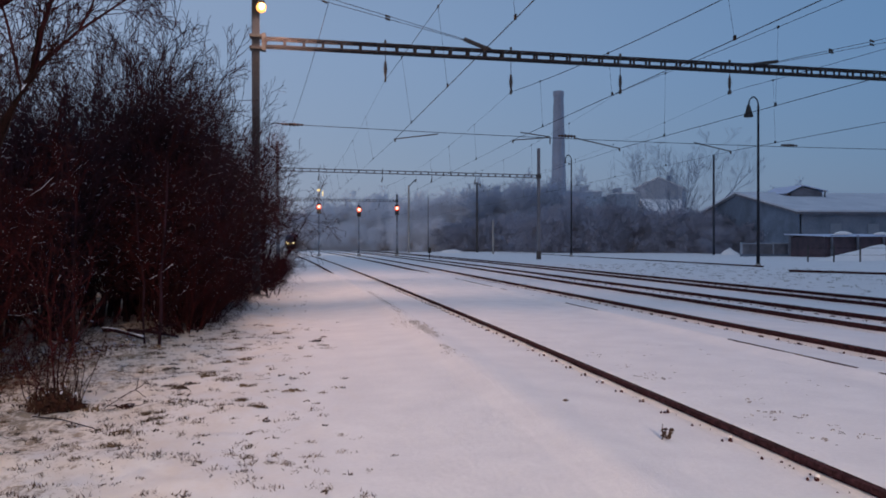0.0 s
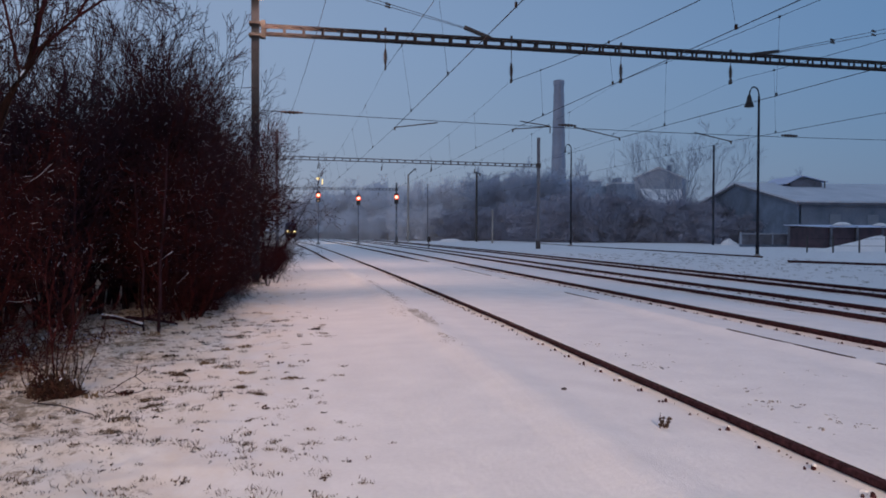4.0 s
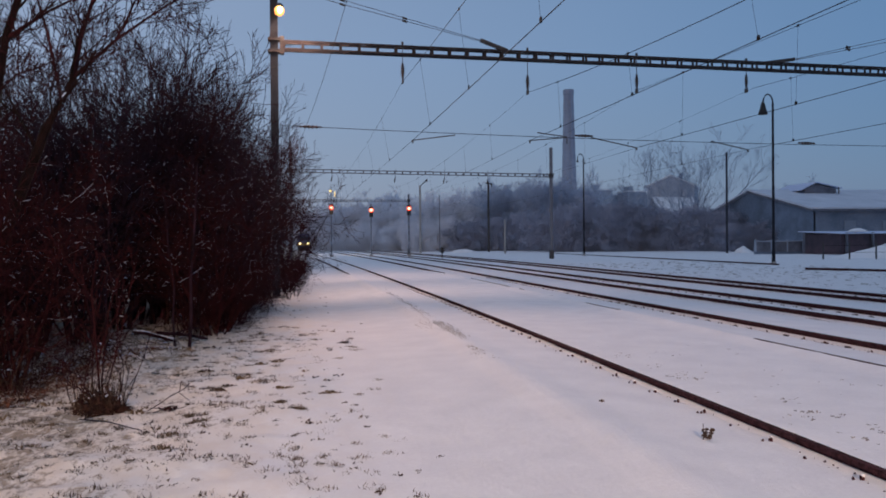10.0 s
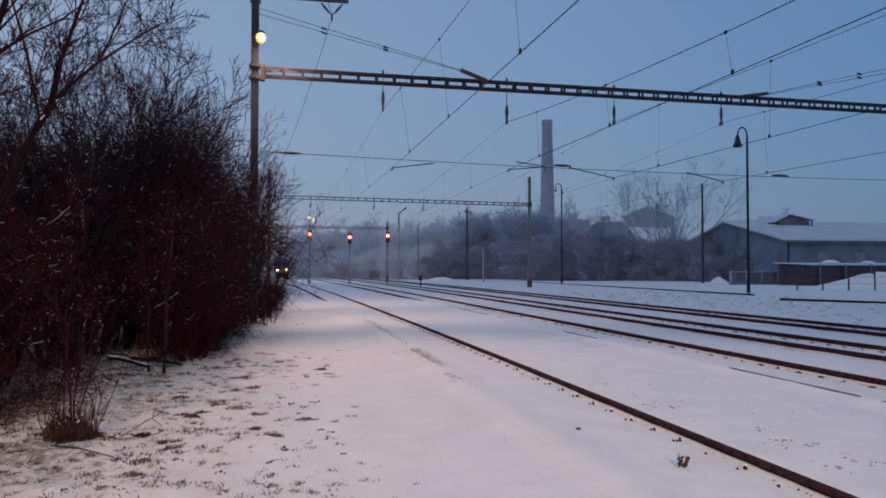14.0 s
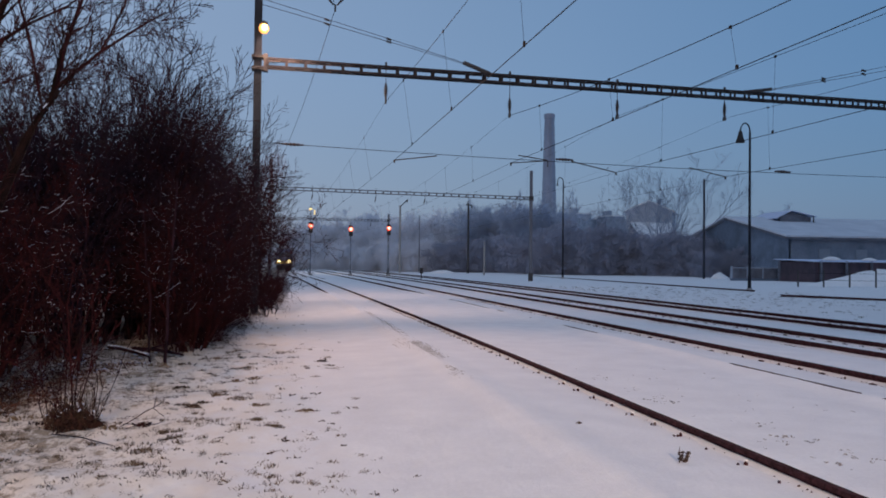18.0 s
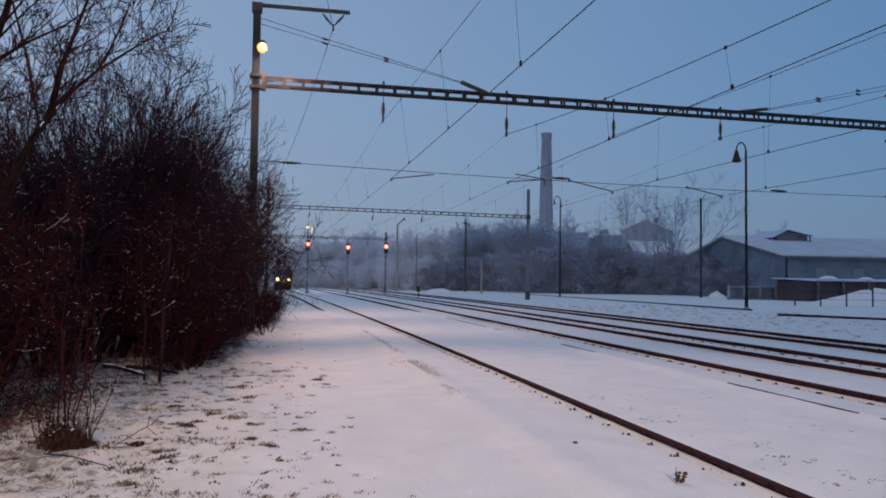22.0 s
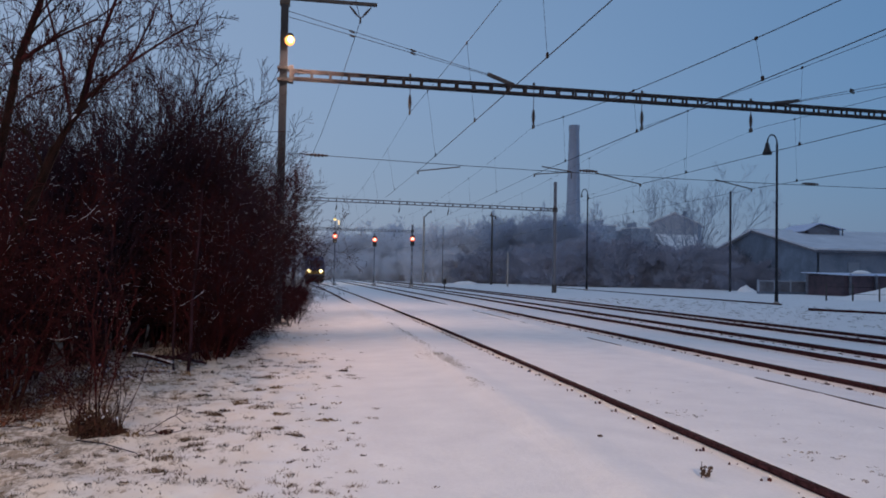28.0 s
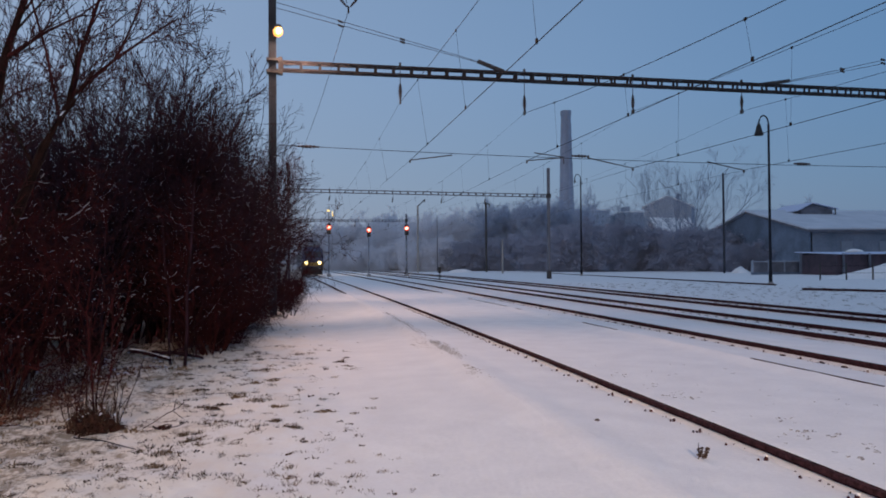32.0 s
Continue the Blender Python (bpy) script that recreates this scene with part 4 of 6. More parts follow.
def loading_shed():
    p = thing("lean_to_shed", (0, 0, 0), "long low dark lean-to with snow on its flat roof", "building")
    part("wall", Shape().box((65.5, 72.3, 1.15), (27.0, 0.4, 2.3)), RED_BOARDS, p, "faded reddish board wall")
    part("end_wall", Shape().box((52.15, 75.15, 1.15), (0.3, 5.28, 2.3)), RED_BOARDS, p)
    part("back", Shape().box((65.5, 78.0, 1.25), (27.0, 0.4, 2.4)), DARK_WOOD, p)
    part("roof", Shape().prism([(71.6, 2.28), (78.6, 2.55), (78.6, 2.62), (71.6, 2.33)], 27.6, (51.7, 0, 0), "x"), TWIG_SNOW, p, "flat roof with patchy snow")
    for i in range(10):
        part("post", Shape().box((52.6 + i * 2.9, 71.9, 1.2), (0.2, 0.2, 2.4)), DARK_WOOD, p)
    for x, w, h in ((55.0, 1.0, 0.34), (59.4, 0.8, 0.26), (66.0, 1.6, 0.3)):
        part("roof_snow_heap", Shape().turned((x, 73.5, 2.5), ((w, 0), (w * 0.7, h * 0.6), (w * 0.3, h), (0.05, h * 1.05)), 12), SNOW, p, smooth=True)


loading_shed()


def panel_wall():
    p = thing("concrete_panel_wall", (0, 0, 0), "low pale concrete panel wall beside the yard", "wall")
    for i in range(3):
        part("panel", Shape().box((48.6 + i * 1.66, 80.2 - i * 0.35, 0.95), (1.60, 0.12, 1.2), -11.5), DARK_WOOD, p)
        part("top_rail", Shape().box((48.6 + i * 1.66, 80.12 - i * 0.35, 1.6), (1.60, 0.18, 0.12), -11.5), PLASTER, p)
    for i in range(4):
        part("post", Shape().box((47.77 + i * 1.66, 80.36 - i * 0.35, 0.85), (0.16, 0.26, 1.8)), PLASTER, p)
    part("plinth", Shape().box((50.3, 79.8, 0.2), (5.4, 0.5, 0.5), -11.5), PLASTER_DARK, p)


panel_wall()


def heap(name, at, rx, ry, h, mat, label, category):
    s = Shape()
    n, m = 20, 9
    for j in range(m + 1):
        r = 1 - j / (m + 0.3)
        for i in range(n):
            b = 2 * math.pi * i / n
            w = 1 + 0.22 * noise.noise(Vector((at[0] + math.cos(b) * 1.3, math.sin(b) * 1.3, r * 1.5)))
            s.v.append((rx * w * r * math.cos(b), ry * w * r * math.sin(b), h * w * (1 - r * r) ** 1.3 - 0.05))
    for j in range(m):
        for i in range(n):
            a, b = j * n + i, j * n + (i + 1) % n
            s.f.append((a, b, b + n, a + n))
    s.f.append(tuple(range(m * n, m * n + n)))
    return tagged(part(name, s, mat, at=at, smooth=True), label, category)


heap("snow_mound", (49.4, 60.5, 0.05), 6.8, 2.4, 1.45, SNOW, "large pile of cleared snow behind a post fence", "snow pile")
heap("snow_mound", (52.3, 90.6, 0.05), 1.4, 1.3, 0.95, SNOW, "small pile of cleared snow by a pole", "snow pile")
heap("snow_mound", (26.5, 138.0, 0.0), 2.8, 1.6, 0.62, SNOW, "low snow-covered heap near the tracks", "heap")


def yard_fence():
    p = thing("post_fence", (0, 0, 0), "thin post and wire fence in front of the snow pile", "fence")
    tops = []
    for i in range(9):
        x, y = 40.0 + i * 1.75, 57.5 - i * 0.75
        part("post", Shape().box((x, y, 0.7), (0.09, 0.09, 1.6)), STEEL, p)
        tops.append((x, y))
    for z in (0.7, 1.25):
        part("rail_wire", Shape().tube([(x, y, z) for x, y in tops], [0.012] * 9, 4), WIRE, p)


yard_fence()


def gable_house(at, sx, sy, h, hr, rz, label, wall):
    p = thing("house", at, label, "house", "far houses", rz=rz)
    part("wall", Shape().prism([(-sx / 2, -0.3), (sx / 2, -0.3), (sx / 2, h), (0, hr), (-sx / 2, h)], sy, (0, -sy / 2, 0)), wall, p)
    for sg in (-1, 1):
        part("roof", Shape().prism([(sg * (sx / 2 + 0.5), h - 0.3), (0, hr + 0.05), (0, hr + 0.3), (sg * (sx / 2 + 0.5), h - 0.05)], sy + 1.0, (0, -sy / 2 - 0.5, 0)), SNOW, p, "snow-covered roof slope")
    part("chimney_stack", Shape().box((sx * 0.15, sy * 0.2, hr + 0.3), (0.7, 0.7, 1.8)), PLASTER_DARK, p)
    for x in (-sx * 0.25, sx * 0.25):
        for y in (-sy / 2 - 0.02, sy / 2 + 0.02):
            part("window", Shape().box((x, y, h * 0.55), (1.1, 0.14, 1.5)), FAR_GLASS, p)


gable_house((73.4, 154, 0), 9.0, 13, 12.6, 14.5, -30, "pale grey house with a low gable among trees", PANEL)


def snow_shed():
    p = thing("shed", (0, 0, 0), "low shed with a steep snow-covered roof among bushes", "shed")
    part("wall", Shape().box((64.5, 132.4, 2.6), (8.5, 5.0, 5.4)), PLASTER_DARK, p)
    part("roof", Shape().prism([(129.4, 5.9), (133.4, 9.3), (133.4, 9.5), (129.4, 6.15)], 7.6, (59.6, 0, 0), "x"), SNOW, p, "snow-covered roof slope")
    part("back_roof", Shape().prism([(133.4, 9.3), (136, 6.0), (136, 6.2), (133.4, 9.5)], 7.6, (59.6, 0, 0), "x"), SNOW, p)


snow_shed()


# ---- woody plants ----
def grow(rng, s, tips, start, way, length, radius, level, spec):
    """One branch as a bent tapering tube, and its side branches."""
    n = 4 if level < 2 else (3 if level == 2 else 2)
    pts, radii, p, d = [start], [radius], Vector(start), Vector(way).normalized()
    for i in range(n):
        d = (d + Vector((rng.gauss(0, 1), rng.gauss(0, 1), rng.gauss(0, 1))) * spec["wander"] + Vector((0, 0, spec["lift"][level]))).normalized()
        p = p + d * (length / n)
        pts.append(p.copy())
        radii.append(max(spec["thin"], radius * (1 - 0.82 * (i + 1) / n)))
    s.tube(pts, radii, 5 if level == 0 else 3, caps=False)
    if level >= 1:
        tips.append((pts[len(pts) // 2], radius, (pts[len(pts) // 2] - pts[len(pts) // 2 - 1]).normalized()))
    if level + 1 >= len(spec["count"]):
        return
    k = spec["count"][level + 1]
    k = max(1, int(k * rng.uniform(0.7, 1.3)))
    for i in range(k):
        f = spec["from"] + (1 - spec["from"]) * (i + rng.random()) / k
        q = f * n
        j = min(n - 1, int(q))
        at = pts[j].lerp(pts[j + 1], q - j)
        axis = (pts[j + 1] - pts[j]).normalized()
        side = axis.cross(Vector((rng.gauss(0, 1), rng.gauss(0, 1), rng.gauss(0, 1)))).normalized()
        a = radians(rng.uniform(*spec["angle"]))
        grow(rng, s, tips, at, axis * math.cos(a) + side * math.sin(a), length * rng.uniform(*spec["shrink"]) * (1.15 - 0.5 * f), max(spec["thin"], radii[j] * 0.55), level + 1, spec)


SHRUB = dict(wander=0.20, lift=(0.05, 0.08, 0.02, -0.02), count=(1, 8, 6, 4), angle=(25, 75), shrink=(0.36, 0.62), thin=0.0056, **{"from": 0.12})
VASE = dict(wander=0.17, lift=(0.04, 0.08, 0.03, 0.0), count=(1, 8, 6, 3), angle=(22, 62), shrink=(0.36, 0.60), thin=0.0056, **{"from": 0.22})
TREE = dict(wander=0.12, lift=(0.03, 0.07, 0.05, 0.03), count=(1, 9, 6, 5), angle=(22, 52), shrink=(0.34, 0.54), thin=0.0050, **{"from": 0.24})
FAR_TREE = dict(wander=0.15, lift=(0.02, 0.10, 0.08, 0.0), count=(1, 18, 11, 8), angle=(20, 62), shrink=(0.30, 0.52), thin=0.017, **{"from": 0.18})


def shrub_meshes(seed, height, stems, spread, spec, snow):
    rng = random.Random(seed)
    s, tips = Shape(), []
    for i in range(stems):
        a = 2 * math.pi * (i + rng.random()) / stems
        out = spread * rng.uniform(0.4, 1.0)
        way = Vector((math.cos(a) * out, math.sin(a) * out, 1))
        foot = Vector((math.cos(a), math.sin(a), 0)) * rng.uniform(0.03, 0.22)
        grow(rng, s, tips, foot - Vector((0, 0, 0.15)), way, height * rng.uniform(0.7, 1.0), height * 0.0062 * rng.uniform(0.7, 1.2), 0, spec)
    w = Shape()
    lying = [q for q in tips if abs(q[2].z) < 0.85]
    for p, r, d in rng.sample(lying, min(snow, len(lying))):
        half = d * rng.uniform(0.012, 0.085) * rng.random()
        k = rng.uniform(0.0022, 0.0054)
        p = p + Vector((0, 0, r * 0.5 + k * 0.5))
        w.tube([p - half, p + half], [k, k * 0.6], 3)
    return s, w


def make_shrub(name, at, rz, seed, height, stems, spread, spec, snow, label, mat=None, group="thicket"):
    p = thing(name, at, label, "shrub" if name == "shrub" else "tree", group, rz=rz)
    s, w = shrub_meshes(seed, height, stems, spread, spec, snow)
    part("crown", s, mat or BARK, p)
    if snow:
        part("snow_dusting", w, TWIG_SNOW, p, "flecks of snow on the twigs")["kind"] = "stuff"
    return p


def thicket():
    kinds = []
    for i in range(7):
        kinds.append(make_shrub("shrub", (-6 - i * 1.5, 70 + i * 3, 0), 0, 100 + i, 4.6 + 0.3 * (i % 3), 9, 0.62, SHRUB, 470,
                                "dense leafless dark red-brown shrub dusted with snow", BARK if i % 6 else BARK_GREY))
    vases = []
    for i in range(5):
        vases.append(make_shrub("shrub", (-7 - i * 1.4, 78 + i * 3, 0), 0, 150 + i, 4.5 + 0.2 * (i % 3), 9, 0.42, VASE, 360,
                                "leafless dark red-brown shrub spreading over the snow", BARK if i % 2 else BARK_GREY))
    talls = []
    for i in range(3):
        talls.append(make_shrub("shrub", (-9 - i * 1.4, 84 + i * 3, 0), 0, 180 + i, 5.6, 6, 0.20, dict(VASE, angle=(18, 48), wander=0.11), 120,
                                "tall upright leafless shrub in the thicket", BARK_GREY))
    thin_ones = []
    for i in range(3):
        thin_ones.append(make_shrub("shrub", (-11 - i * 1.4, 88 + i * 3, 0), 0, 190 + i, 4.6, 6, 0.40, dict(VASE, count=(1, 6, 5, 4), angle=(25, 75), **{"from": 0.10}), 24,
                                    "sparse leafless red-brown shrub beside the portal mast", BARK))
    low = []
    for i in range(3):
        low.append(make_shrub("shrub", (-13 - i * 1.4, 92 + i * 3, 0), 0, 200 + i, 4.6, 11, 1.0, dict(SHRUB, angle=(35, 95), lift=(0.0, 0.0, -0.05, -0.10), **{"from": 0.06}), 60,
                              "low spreading red-brown shrub at the thicket's foot", BARK))
    rng = random.Random(5)
    front = ((-4.5, 11.9), (-4.1, 13.5), (-3.7, 15.4), (-2.55, 17.4), (-2.0, 18.0), (-1.95, 19.4), (-1.95, 21.3), (-1.9, 23.4), (-2.1, 25.6), (-1.95, 30.5), (-1.9, 33), (-2.1, 36), (-2.2, 40), (-2.3, 45), (-2.6, 51), (-3.0, 58))
    spots = []
    for x, y in front:
        spots.append((x - (0.55 if 15 < y < 27 else 0.25), y, 0.92, vases))
        spots.append((x - 1.7 - rng.uniform(0, 0.6), y + rng.uniform(-0.6, 0.6), 0.95, kinds))
        spots.append((x - 3.3 - rng.uniform(0, 0.8), y + rng.uniform(-0.8, 0.8), 1.14, kinds))
        if 13 < y < 36:
            spots.append((x - 5.2 - rng.uniform(0, 1.0), y + rng.uniform(-0.8, 0.8), 1.14, kinds))
            spots.append((x - 7.6 - rng.uniform(0, 1.5), y + rng.uniform(-0.8, 0.8), 1.2, kinds))
    spots += [(-5.0, 10.6, 0.55, kinds), (-6.0, 9.6, 0.6, kinds), (-6.4, 10.2, 0.9, kinds), (-5.3, 11.0, 0.95, kinds), (-2.15, 18.4, 0.80, vases), (-2.2, 20.4, 0.85, vases), (-2.25, 22.3, 0.9, vases), (-2.4, 24.6, 0.95, vases), (-1.75, 31.8, 0.95, vases), (-1.65, 35.0, 1.0, vases), (-1.6, 39.0, 1.05, vases), (-1.95, 16.6, 0.75, vases), (-1.85, 17.8, 0.75, vases), (-3.95, 15.6, 0.95, talls), (-3.9, 17.8, 1.0, talls), (-3.7, 15.2, 1.05, talls), (-3.1, 19.4, 0.92, talls), (-4.6, 14.0, 0.78, talls), (-2.9, 21.8, 1.05, talls), (-2.9, 24.2, 1.18, talls), (-2.45, 24.8, 1.02, talls), (-3.6, 24.0, 1.3, talls), (-3.3, 21.0, 1.12, talls), (-2.6, 21.4, 0.98, talls), (-3.9, 22.0, 1.25, talls), (-2.7, 18.9, 0.92, talls), (-3.7, 19.4, 1.1, talls), (-4.3, 18.4, 1.1, talls), (-5.0, 16.0, 0.92, talls), (-4.4, 12.6, 0.66, talls), (-5.2, 13.0, 0.70, talls), (-4.4, 11.0, 0.45, thin_ones),
              (-1.75, 17.0, 0.5, kinds), (-1.75, 18.6, 0.5, kinds), (-1.8, 20.3, 0.5, kinds), (-1.85, 22.2, 0.5, kinds), (-1.95, 24.0, 0.45, thin_ones), (-1.6, 31.6, 0.42, kinds), (-1.6, 35.0, 0.45, kinds), (-2.0, 36.5, 1.0, vases), (-2.1, 42.0, 1.1, vases), (-2.2, 48.0, 1.1, vases), (-1.0, 30.6, 0.9, thin_ones), (-0.75, 27.0, 0.40, thin_ones), (-0.55, 28.7, 0.42, thin_ones), (-1.25, 29.2, 0.9, thin_ones)]
    # low skirt of drooping growth along the foot
    skirt = random.Random(6)
    for i in range(30):
        y = 16.2 + 1.25 * i
        edge = float(np.interp(y, (15, 18, 26, 29.3, 33.5, 52), (-1.6, -1.3, -1.3, -1.05, -0.6, -0.2)))
        spots.append((edge - skirt.uniform(0.30, 0.75), y, skirt.uniform(0.24, 0.36), low if i % 3 else thin_ones))
    spots += [(-4.05, 10.1, 0.60, kinds), (-3.75, 10.9, 0.64, kinds)]
    spots += [(-0.95, 33.0, 0.26, low), (-0.85, 36.5, 0.28, low), (-0.75, 31.2, 0.20, low)]
    spots += [(-2.3, 22.4, 0.92, talls), (-2.1, 24.4, 0.88, talls), (-2.6, 20.2, 0.9, talls), (-3.0, 23.0, 1.12, talls), (-3.4, 20.2, 1.05, talls), (-2.5, 23.4, 0.98, talls), (-4.2, 20.6, 1.2, talls), (-2.3, 21.2, 0.85, talls), (-2.0, 23.0, 0.82, talls), (-2.15, 25.4, 0.9, talls)]
    for x, y, k, pool in spots:
        src = rng.choice(pool)
        # a gap near the ground where snow lies between the stems
        if 13.8 < y < 20.5 and -0.222 < x / y < -0.148 and pool is not talls:
            continue
        if k > 0.7 and pool is not talls:
            k = (1.2 + 0.157 * math.hypot(x, y) if y < 26 else 5.4 + (y - 26) * 0.03) / 4.8 * (0.9 if pool is vases else 1.0)
        k *= rng.uniform(0.85, 1.06)
        if y > 29 and k > 0.4 and pool is not thin_ones:
            x -= (0.75 if pool is vases else 0.5) + 0.45 * min(1.0, (y - 29) / 4)
        ob = copy_thing(src, pose(x, y, ground_z(x, y), rng.uniform(-4, 4), rng.uniform(-4, 4), rng.uniform(0, 360)))
        ob.scale = (k, k, k)


thicket()
for n, (x, y, h, k, lean) in enumerate(((-4.4, 16.5, 6.6, 3, 0.24), (-3.5, 20.5, 6.2, 3, 0.22), (-2.7, 25.5, 5.8, 2, 0.2), (-2.3, 37.0, 7.2, 3, 0.2), (-2.6, 45.0, 7.6, 3, 0.2), (-4.75, 26.0, 9.8, 2, 0.10), (-4.6, 12.4, 5.4, 3, 0.25), (-5.6, 11.4, 5.6, 3, 0.2), (-3.35, 19.0, 6.7, 3, 0.16), (-2.7, 19.6, 5.2, 3, 0.2), (-2.2, 32.5, 5.8, 4, 0.34))):
    make_shrub("young_tree", (x, y, -0.1), 47 * n, 20 + n, h, k, lean, TREE, 60, "leafless young tree standing in the thicket", BARK_TREE, "trees")


def leaning_tree(limbs, seed):
    """A forked tree whose trunk leans out over the thicket: the trunk first, then the limbs, with their radii at both ends."""
    p = thing("leaning_tree", (0, 0, 0), "leafless forked tree leaning out of the thicket", "tree", "trees")
    rng = random.Random(seed)
    spec = dict(TREE, count=(1, 1, 5, 4), thin=0.0038)
    for pts, r0, r1 in limbs:
        s, tips = Shape(), []
        pts = [Vector(q) for q in pts]
        n = len(pts)
        radii = [r0 + (r1 - r0) * i / (n - 1) for i in range(n)]
        s.tube(pts, radii, 7, caps=False)
        for i in range(n - 1):
            if r0 > 0.06 and i < 1:
                continue
            for k in range(2 if r0 > 0.06 else 4):
                at = pts[i].lerp(pts[i + 1], rng.random())
                axis = (pts[i + 1] - pts[i]).normalized()
                side = axis.cross(Vector((rng.gauss(0, 1), rng.gauss(0, 1), rng.gauss(0, 1)))).normalized()
                a = radians(rng.uniform(25, 55))
                grow(rng, s, tips, at, axis * math.cos(a) + side * math.sin(a), rng.uniform(0.55, 1.15) * (1.3 if r0 > 0.045 else 0.75), radii[i] * 0.38, 1, spec)
        part("trunk" if r0 > 0.06 else "limb", s, BARK_DARK if r0 > 0.06 else BARK_TREE, p)
    return p


fork = leaning_tree((
    ([(-4.3, 10.6, -0.2), (-3.75, 10.55, 1.7), (-3.19, 10.5, 3.16), (-2.86, 10.5, 3.80)], 0.080, 0.050),
    ([(-2.86, 10.5, 3.80), (-2.77, 10.5, 4.30), (-2.62, 10.45, 4.72), (-2.45, 10.4, 5.2), (-2.3, 10.4, 6.2)], 0.036, 0.010),
    ([(-2.86, 10.5, 3.80), (-2.62, 10.5, 4.03), (-2.34, 10.45, 4.27), (-1.90, 10.4, 4.58), (-1.55, 10.3, 4.78)], 0.030, 0.007),
    ([(-2.34, 10.45, 4.27), (-2.21, 10.4, 4.50), (-2.05, 10.3, 4.8), (-1.86, 10.2, 5.3)], 0.018, 0.006),
    ([(-3.0, 10.5, 3.5), (-3.1, 10.3, 4.3), (-3.3, 10.1, 5.2), (-3.4, 10.0, 6.2)], 0.020, 0.007),
), 77)
leaning_tree((
    ([(-4.75, 10.9, -0.2), (-4.1, 10.7, 1.9), (-3.85, 10.6, 3.1), (-3.64, 10.5, 4.25), (-3.40, 10.45, 4.95), (-3.2, 10.4, 5.9)], 0.075, 0.030),
    ([(-3.64, 10.5, 4.25), (-3.39, 10.45, 4.40), (-3.1, 10.4, 4.58), (-2.7, 10.3, 4.76), (-2.3, 10.2, 5.05)], 0.026, 0.007),
    ([(-3.8, 10.6, 3.4), (-4.1, 10.4, 4.2), (-4.3, 10.2, 5.2)], 0.022, 0.008),
    ([(-3.75, 10.55, 3.6), (-3.45, 10.3, 3.78), (-3.1, 10.1, 3.84), (-2.85, 10.0, 3.95)], 0.014, 0.005),
), 81)


def snowy_limbs(p):
    """Bare limbs with snow lying along them."""
    for pts, r in (([(-3.0, 10.3, 2.12), (-2.86, 10.3, 2.24), (-2.72, 10.3, 2.34), (-2.6, 10.3, 2.47)], 0.006), ([(-3.5, 10.9, 0.84), (-3.36, 11.0, 0.78), (-3.21, 11.0, 0.76), (-3.05, 11.0, 0.79)], 0.007)):
        pts = [Vector(q) for q in pts]
        part("limb", Shape().tube(pts, [r, r, r * 0.8, r * 0.6, r * 0.5][:len(pts)], 5), BARK, p)
        part("snow_strip", Shape().tube([q + Vector((0, -0.004, r * 0.8)) for q in pts[1:]], [r * 0.12, r * 0.30, r * 0.22, r * 0.10][:len(pts) - 1], 4), TWIG_SNOW, p, "thin strip of snow lying on a limb")
    q = Vector((-2.98, 10.40, 3.52))
    part("snow_patch", Shape().tube([q, q + Vector((0.03, 0.0, 0.05)), q + Vector((0.06, 0.01, 0.08))], [0.006, 0.010, 0.004], 6), TWIG_SNOW, p)


snowy_limbs(fork)


BUSHY = dict(FAR_TREE, angle=(12, 88), shrink=(0.38, 0.66), wander=0.24, **{"from": 0.03})


